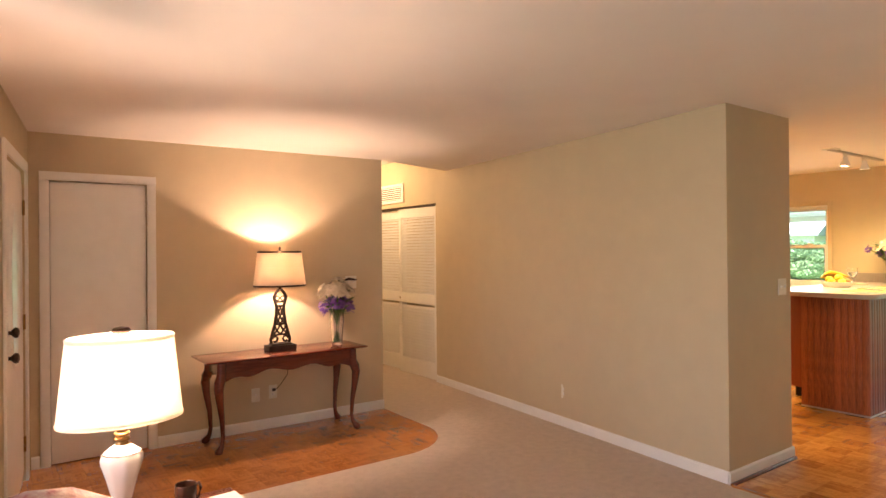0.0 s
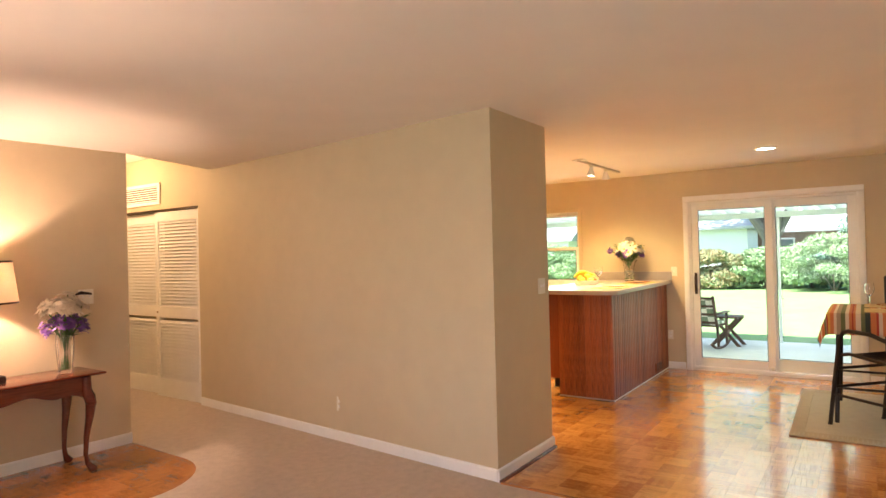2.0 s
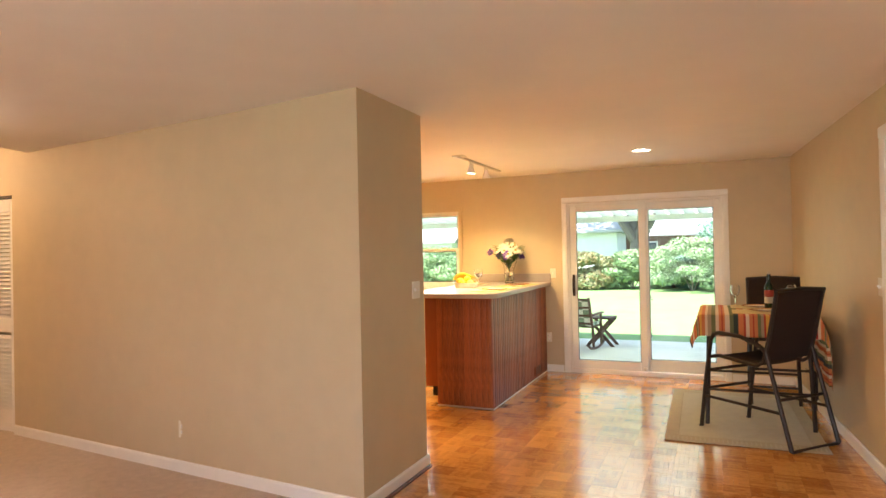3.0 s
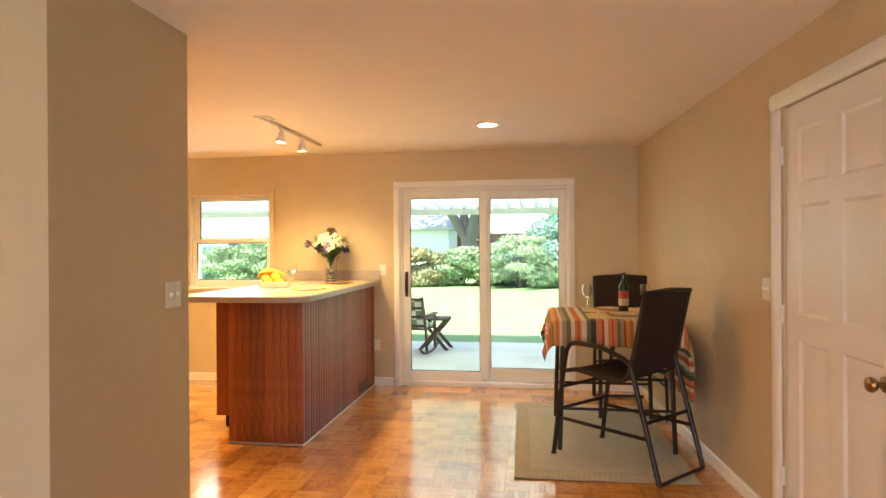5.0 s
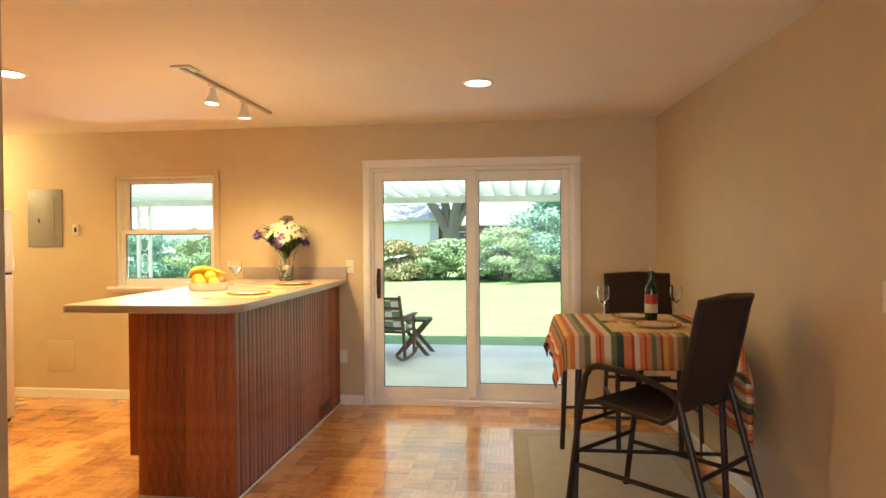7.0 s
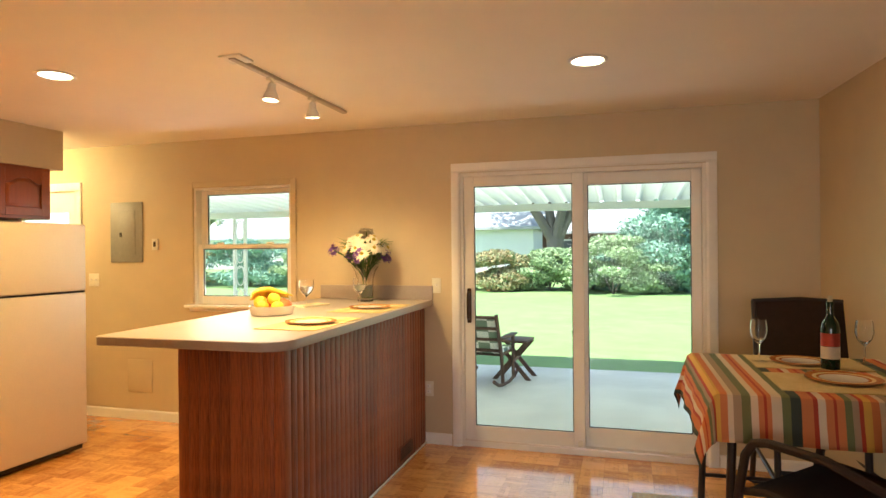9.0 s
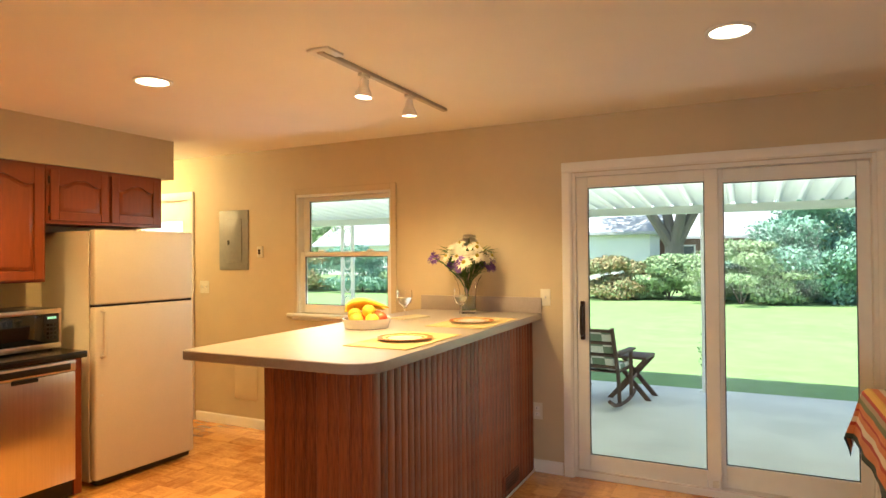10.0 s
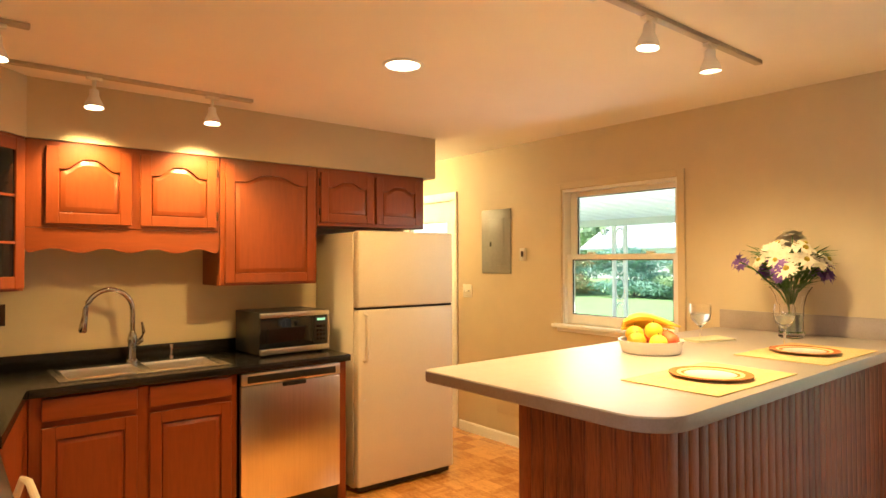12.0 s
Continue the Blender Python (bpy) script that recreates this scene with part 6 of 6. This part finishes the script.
def leaves(name, centres, radii, count, size, mate, parent, label=""):
    """Many small leaf quads on the skins of overlapping clumps."""
    c, r = np.array(centres), np.array(radii)
    idx = rng.integers(0, len(c), count)
    d = rng.normal(size=(count, 3))
    d /= np.linalg.norm(d, axis=1)[:, None]
    p = c[idx] + d * r[idx] * rng.uniform(0.55, 1.08, (count, 1))
    a = rng.normal(size=(count, 3))
    a /= np.linalg.norm(a, axis=1)[:, None]
    b = np.cross(a, d + 0.4 * rng.normal(size=(count, 3)))
    b /= np.linalg.norm(b, axis=1)[:, None] + 1e-9
    s = size * rng.uniform(0.6, 1.4, (count, 1))
    v = np.stack([p - a * s, p - b * s * 0.5, p + a * s, p + b * s * 0.5], 1).reshape(-1, 3)
    me = bpy.data.meshes.new(name)
    me.from_pydata(v.tolist(), [], [(4 * k, 4 * k + 1, 4 * k + 2, 4 * k + 3) for k in range(count)])
    me.materials.append(mate)
    ob = new(name, me)
    ob.parent = parent
    if label:
        ob["label"] = label
    return ob


leaves("vine", [(0.02, 0.03 * math.sin(k), 0.15 + k * 0.16) for k in range(8)], [(0.03, 0.05, 0.10)] * 8, 110, 0.022, FOL, t2, "green climbing vine")


def shrub(x, y, w, h, mate, label, count=20000, size=0.055, name="shrub"):
    t = thing(name, label, "shrub" if name == "shrub" else "tree", pose(x, y, G - 0.03), "shrubs along the lawn" if name == "shrub" else "")
    cs, rs = [], []
    low = 0.02 if name == "shrub" else 0.16
    for k in range(34):
        a, q, z = rng.uniform(0, 6.28), math.sqrt(rng.uniform(0, 1)), rng.uniform(low, 0.95)
        env = (1 - (abs(z - 0.42) / 0.6) ** 2.2)
        cs.append((w * 0.42 * q * math.cos(a) * env, w * 0.5 * q * math.sin(a) * env, h * z * 0.9))
        rs.append((w * rng.uniform(0.10, 0.20), w * rng.uniform(0.12, 0.22), h * rng.uniform(0.07, 0.14)))
    bm, k0 = bmesh.new(), 0.03 if name == "shrub" else 0.12
    for k in range(4):
        a = k * 1.6 + x
        tube(bm, [(k0 * math.cos(a), k0 * math.sin(a), 0), (0.12 * w * math.cos(a), 0.12 * w * math.sin(a), h * 0.35), (0.2 * w * math.cos(a), 0.22 * w * math.sin(a), h * 0.65)], [k0 * 0.9, k0 * 0.7, k0 * 0.3], 7)
    part("trunk", bm, BARK, t)
    leaves("crown", cs, rs, count, size, mate, t)
    return t


shrub(27.6, 10.6, 3.6, 1.8, FOL, "broad green juniper shrub")
shrub(27.5, 7.9, 3.0, 1.75, FOL, "broad green juniper shrub")
shrub(27.8, 5.6, 2.8, 1.7, FOLR, "green shrub with reddish new growth")
shrub(28.2, 3.6, 3.0, 1.8, FOL, "loose green spreading shrub")
shrub(28.6, 2.0, 2.6, 1.7, FOLD, "dark blue-green juniper shrub")
shrub(26.6, 1.2, 3.4, 2.3, FOL, "open-branched green garden shrub")
shrub(27.8, -1.35, 4.6, 4.3, FOLD, "tall dense blue-green evergreen", 32000, 0.07)
shrub(28.6, -5.2, 4.6, 3.0, FOL, "broad green juniper shrub")
shrub(29.0, 13.4, 5.0, 2.2, FOL, "broad green juniper shrub")
shrub(29.0, 17.6, 5.0, 2.4, FOLD, "dense green evergreen shrub")
shrub(28.6, 21.5, 4.6, 2.2, FOLR, "green shrub with reddish new growth")
shrub(29.5, 26.0, 5.4, 2.6, FOL, "loose green spreading shrub")
shrub(30.0, -11.0, 5.4, 4.4, FOLD, "tall dense dark green evergreen", 8000, 0.13)
shrub(29.0, 31.5, 5.4, 2.8, FOLD, "dense green evergreen shrub")

tr = thing("tree", "large forked tree with a dark rough trunk", "tree", pose(36.0, 4.2, G - 0.03))
bm = tube(bmesh.new(), [(0, 0, 0), (0, 0, 1.2), (0.1, 0, 2.2)], [0.55, 0.45, 0.45], 12)
for a, b in ((-1.6, 0.3), (-0.7, -0.5), (0.6, 0.4), (1.9, -0.2)):
    tube(bm, [(0, 0, 1.9), (b * 0.4, a * 0.35, 3.0), (b, a, 5.0), (b * 2, a * 1.6, 8.0)], [0.32, 0.25, 0.19, 0.09], 9)
part("trunk", bm, BARK, tr)
leaves("crown", [(rng.uniform(-3, 3), rng.uniform(-5, 5), rng.uniform(6.0, 10)) for _ in range(40)], [(1.3, 1.5, 0.9)] * 40, 9000, 0.17, FOL, tr)

SIDING = mat("white siding", (0.74, 0.74, 0.72), (0.66, 0.66, 0.64), scale=3, rough=0.7)
BRICKM = mat("brown brick", (0.22, 0.12, 0.085), (0.15, 0.08, 0.055), scale=9, rough=0.9, bump=0.3)
SHING = mat("grey roof shingles", (0.44, 0.45, 0.48), (0.34, 0.35, 0.38), scale=8, rough=0.9, bump=0.15)
WGL = mat("far window glass", (0.10, 0.13, 0.15), (0.06, 0.08, 0.09), scale=3, rough=0.1)


def house(x, y, w, d, h, rise, wallm, wins, label):
    t = thing("house", label, "house", pose(x, y, G - 0.03), "neighbouring houses")
    part("wall", B(0, d, -w / 2, w / 2, 0, h), wallm, t)
    part("roof", rings(bmesh.new(), [[(-0.5, yy, h - 0.05), (d / 2, yy, h + rise), (d + 0.5, yy, h - 0.05), (d + 0.5, yy, h - 0.2), (-0.5, yy, h - 0.2)] for yy in (-w / 2 - 0.5, w / 2 + 0.5)]), SHING, t)
    for wy, wz, ww, wh in wins:
        wn_ = part("window", B(-0.05, -0.005, wy - ww / 2, wy + ww / 2, wz, wz + wh), VINYL, t)
        part("pane", B(-0.07, -0.051, wy - ww / 2 + 0.09, wy + ww / 2 - 0.09, wz + 0.09, wz + wh / 2 - 0.03), WGL, wn_)
        part("pane", B(-0.07, -0.051, wy - ww / 2 + 0.09, wy + ww / 2 - 0.09, wz + wh / 2 + 0.03, wz + wh - 0.09), WGL, wn_)
    return t


house(44, 4.0, 12, 9, 2.75, 2.6, BRICKM, [(4.2, 0.9, 1.6, 1.4), (0.4, 0.9, 1.2, 1.3), (-4.6, 1.2, 1.9, 1.2)], "low brown brick house with a grey shingle roof")
house(38, 8.8, 6.4, 4, 2.9, 0.9, SIDING, [(2.0, 0.9, 1.2, 1.2)], "white-sided garage beyond the hedge")
house(52, 30.0, 16, 9, 2.8, 2.6, SIDING, [(-4, 0.9, 1.5, 1.3), (3, 0.9, 1.5, 1.3)], "white-sided house beyond the garden")
house(50, -16.0, 15, 9, 2.8, 2.6, BRICKM, [(-3, 0.9, 1.5, 1.3), (4, 0.9, 1.5, 1.3)], "low brown brick house beyond the garden")
for x, y, w, h in ((58, 18, 12, 10), (62, -2, 14, 11), (60, 40, 16, 11), (66, -24, 14, 12)):
    shrub(x, y, w, h, FOL, "tall leafy tree behind the houses", 6000, 0.35, "tree")

# rocking chair and side table
TEAK = mat("weathered dark wood", (0.13, 0.065, 0.04), (0.07, 0.034, 0.022), scale=14, rough=0.6, bump=0.3, stretch=(5, 5, 1))
PLAID = bpy.data.materials.new("plaid cushion cloth")
PLAID.use_nodes = True
n, l = PLAID.node_tree.nodes, PLAID.node_tree.links
tcp, ck = n.new("ShaderNodeTexCoord"), n.new("ShaderNodeTexChecker")
ck.inputs["Scale"].default_value = 7.0
ck.inputs[1].default_value, ck.inputs[2].default_value = (0.80, 0.79, 0.72, 1), (0.20, 0.27, 0.19, 1)
l.new(tcp.outputs["Object"], ck.inputs[0])
l.new(ck.outputs[0], n["Principled BSDF"].inputs["Base Color"])
n["Principled BSDF"].inputs["Roughness"].default_value = 0.9
rk = thing("rocking_chair", "dark wooden rocking chair with a plaid cushion on the patio", "rocking chair", pose(11.05, 2.47, G + 0.0005, 0, 0, -8))
for s in (-0.27, 0.27):
    part("rocker", tube(bmesh.new(), [(-0.45, s, 0.12), (-0.3, s, 0.05), (-0.1, s, 0.022), (0.1, s, 0.022), (0.3, s, 0.05), (0.42, s, 0.10)], 0.02, 8), TEAK, rk)
    part("front_leg", tube(bmesh.new(), [(0.26, s, 0.04), (0.25, s, 0.56)], 0.022, 8), TEAK, rk)
    part("back_post", tube(bmesh.new(), [(-0.14, s, 0.03), (-0.18, s, 0.36), (-0.36, s, 0.86)], 0.022, 8), TEAK, rk)
    part("armrest", B(-0.24, 0.32, s - 0.04, s + 0.04, 0.56, 0.585, 0.006), TEAK, rk)
for k in range(4):
    q = k / 3
    part("back_slat", B(-0.012, 0.012, -0.27, 0.27, -0.016, 0.016, 0.004), TEAK, rk, m=pose(-0.205 - 0.145 * q, 0, 0.43 + 0.40 * q, 0, -20, 0))
for k in range(6):
    part("seat_slat", B(-0.14 + k * 0.075, -0.08 + k * 0.075, -0.26, 0.26, 0.355, 0.375, 0.004), TEAK, rk)
part("cushion", B(-0.035, 0.035, -0.24, 0.24, 0.0, 0.46, 0.03, 3), PLAID, rk, "green and white plaid cushion", m=pose(-0.15, 0, 0.40, 0, -20, 0))
part("seat_cushion", B(-0.12, 0.30, -0.24, 0.24, 0.376, 0.43, 0.02, 3), PLAID, rk, "green and white plaid cushion")
tt = thing("patio_table", "small dark wooden cross-legged patio table", "side table", pose(11.45, 2.18, G + 0.0005, 0, 0, -6))
part("tabletop", B(-0.2, 0.2, -0.205, 0.205, 0.46, 0.49, 0.005), TEAK, tt)
for s in (-0.15, 0.15):
    for q in (-1, 1):
        part("cross_leg", rings(bmesh.new(), [[(s + q * 0.016 - 0.014, q * a - 0.032, z), (s + q * 0.016 + 0.014, q * a - 0.032, z), (s + q * 0.016 + 0.014, q * a + 0.032, z), (s + q * 0.016 - 0.014, q * a + 0.032, z)] for a, z in ((-0.21, 0.0005), (0.19, 0.459))]), TEAK, tt)
part("stretcher", B(-0.13, 0.13, -0.02, 0.02, 0.21, 0.25), TEAK, tt)

# outer shell of the house beside the garden
solid("roof_eave", B(XG + 0.15, XG + 0.5, -0.9, 9.0, 2.62, 2.78), METALROOF, "white painted eave", "eave", "structure")


# ---- parquet ----
def block_mesh():
    bm, n, s = bmesh.new(), 5, 0.152
    w = s / n
    for k in range(n):
        a, b, c = -s / 2 + k * w + 0.00015, -s / 2 + (k + 1) * w - 0.00015, s / 2 - 0.0002
        h = random.uniform(-0.0002, 0.0002)
        rings(bm, [[(a, -c, -0.010), (b, -c, -0.010), (b, c, -0.010), (a, c, -0.010)], [(a, -c, -0.0009 + h), (b, -c, -0.0009 + h), (b, c, -0.0009 + h), (a, c, -0.0009 + h)], [(a + 0.0003, -c + 0.0003, h), (b - 0.0003, -c + 0.0003, h), (b - 0.0003, c - 0.0003, h), (a + 0.0003, c - 0.0003, h)]])
    return bm


fk = thing("floor_kitchen", "glossy oak mosaic parquet floor", "parquet floor", kind="structure")
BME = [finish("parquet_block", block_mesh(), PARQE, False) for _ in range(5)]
fe = thing("floor_entry", "oak mosaic parquet at the entrance", "parquet floor", kind="structure")
BM = [finish("parquet_block", block_mesh(), PARQ, False) for _ in range(5)]
S = 0.152
rest_v, rest_f = [], []


def add_rest(x, y, turn):
    me = random.choice(BM)
    o = len(rest_v)
    for v in me.vertices:
        p = v.co
        rest_v.append((x + (-p.y if turn else p.x), y + (p.x if turn else p.y), p.z))
    for f in me.polygons:
        rest_f.append([o + i for i in f.vertices])


def solid_here(x, y):
    return (x < 4.70 and y > 2.34) or y < WR(x) - 0.02 or (y > 5.43 and x < 7.45) or (x > 6.35 and 2.45 < y < 2.85) or (x < 6.6 and y > 4.95) or (6.8 < x < 7.4 and y > 4.95)


cnt, near = 0, 0
x = 3.77 + S / 2
while x < XG + 0.08:
    y = -0.75
    while y < 7.45:
        if not solid_here(x, y):
            turn = (round((x - 3.77) / S) + round(y / S)) % 2
            if 4.7 < x < 6.9 and 0.55 < y < 2.33 and near < 200 or (5.3 < x < 7.3 and 3.3 < y < 4.8 and near < 300):
                ob = share("parquet_block", random.choice(BM), fk, pose(x, y, 0, 0, 0, 90 if turn else 0))
                near += 1
            else:
                add_rest(x, y, turn)
        y += S
    x += S
me = bpy.data.meshes.new("parquet_field")
me.from_pydata(rest_v, [], rest_f)
me.materials.append(PARQ)
ob = tagged(new("parquet_field", me), kind="stuff")
ob.parent = fk


def in_entry(x, y):
    if y < 3.95 or y > 5.45 or x > 3.06 or x < -0.1:
        return False
    return not (x > 2.46 and y < 4.56 and math.hypot(x - 2.46, y - 4.56) > 0.66)


rest_v, rest_f = [], []
x = -0.02
while x < 3.04:
    y = 4.0 + S / 2
    while y < 5.45:
        if in_entry(x, y):
            turn = (round(x / S) + round(y / S)) % 2
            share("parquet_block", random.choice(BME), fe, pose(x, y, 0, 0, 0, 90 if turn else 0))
        y += S
    x += S
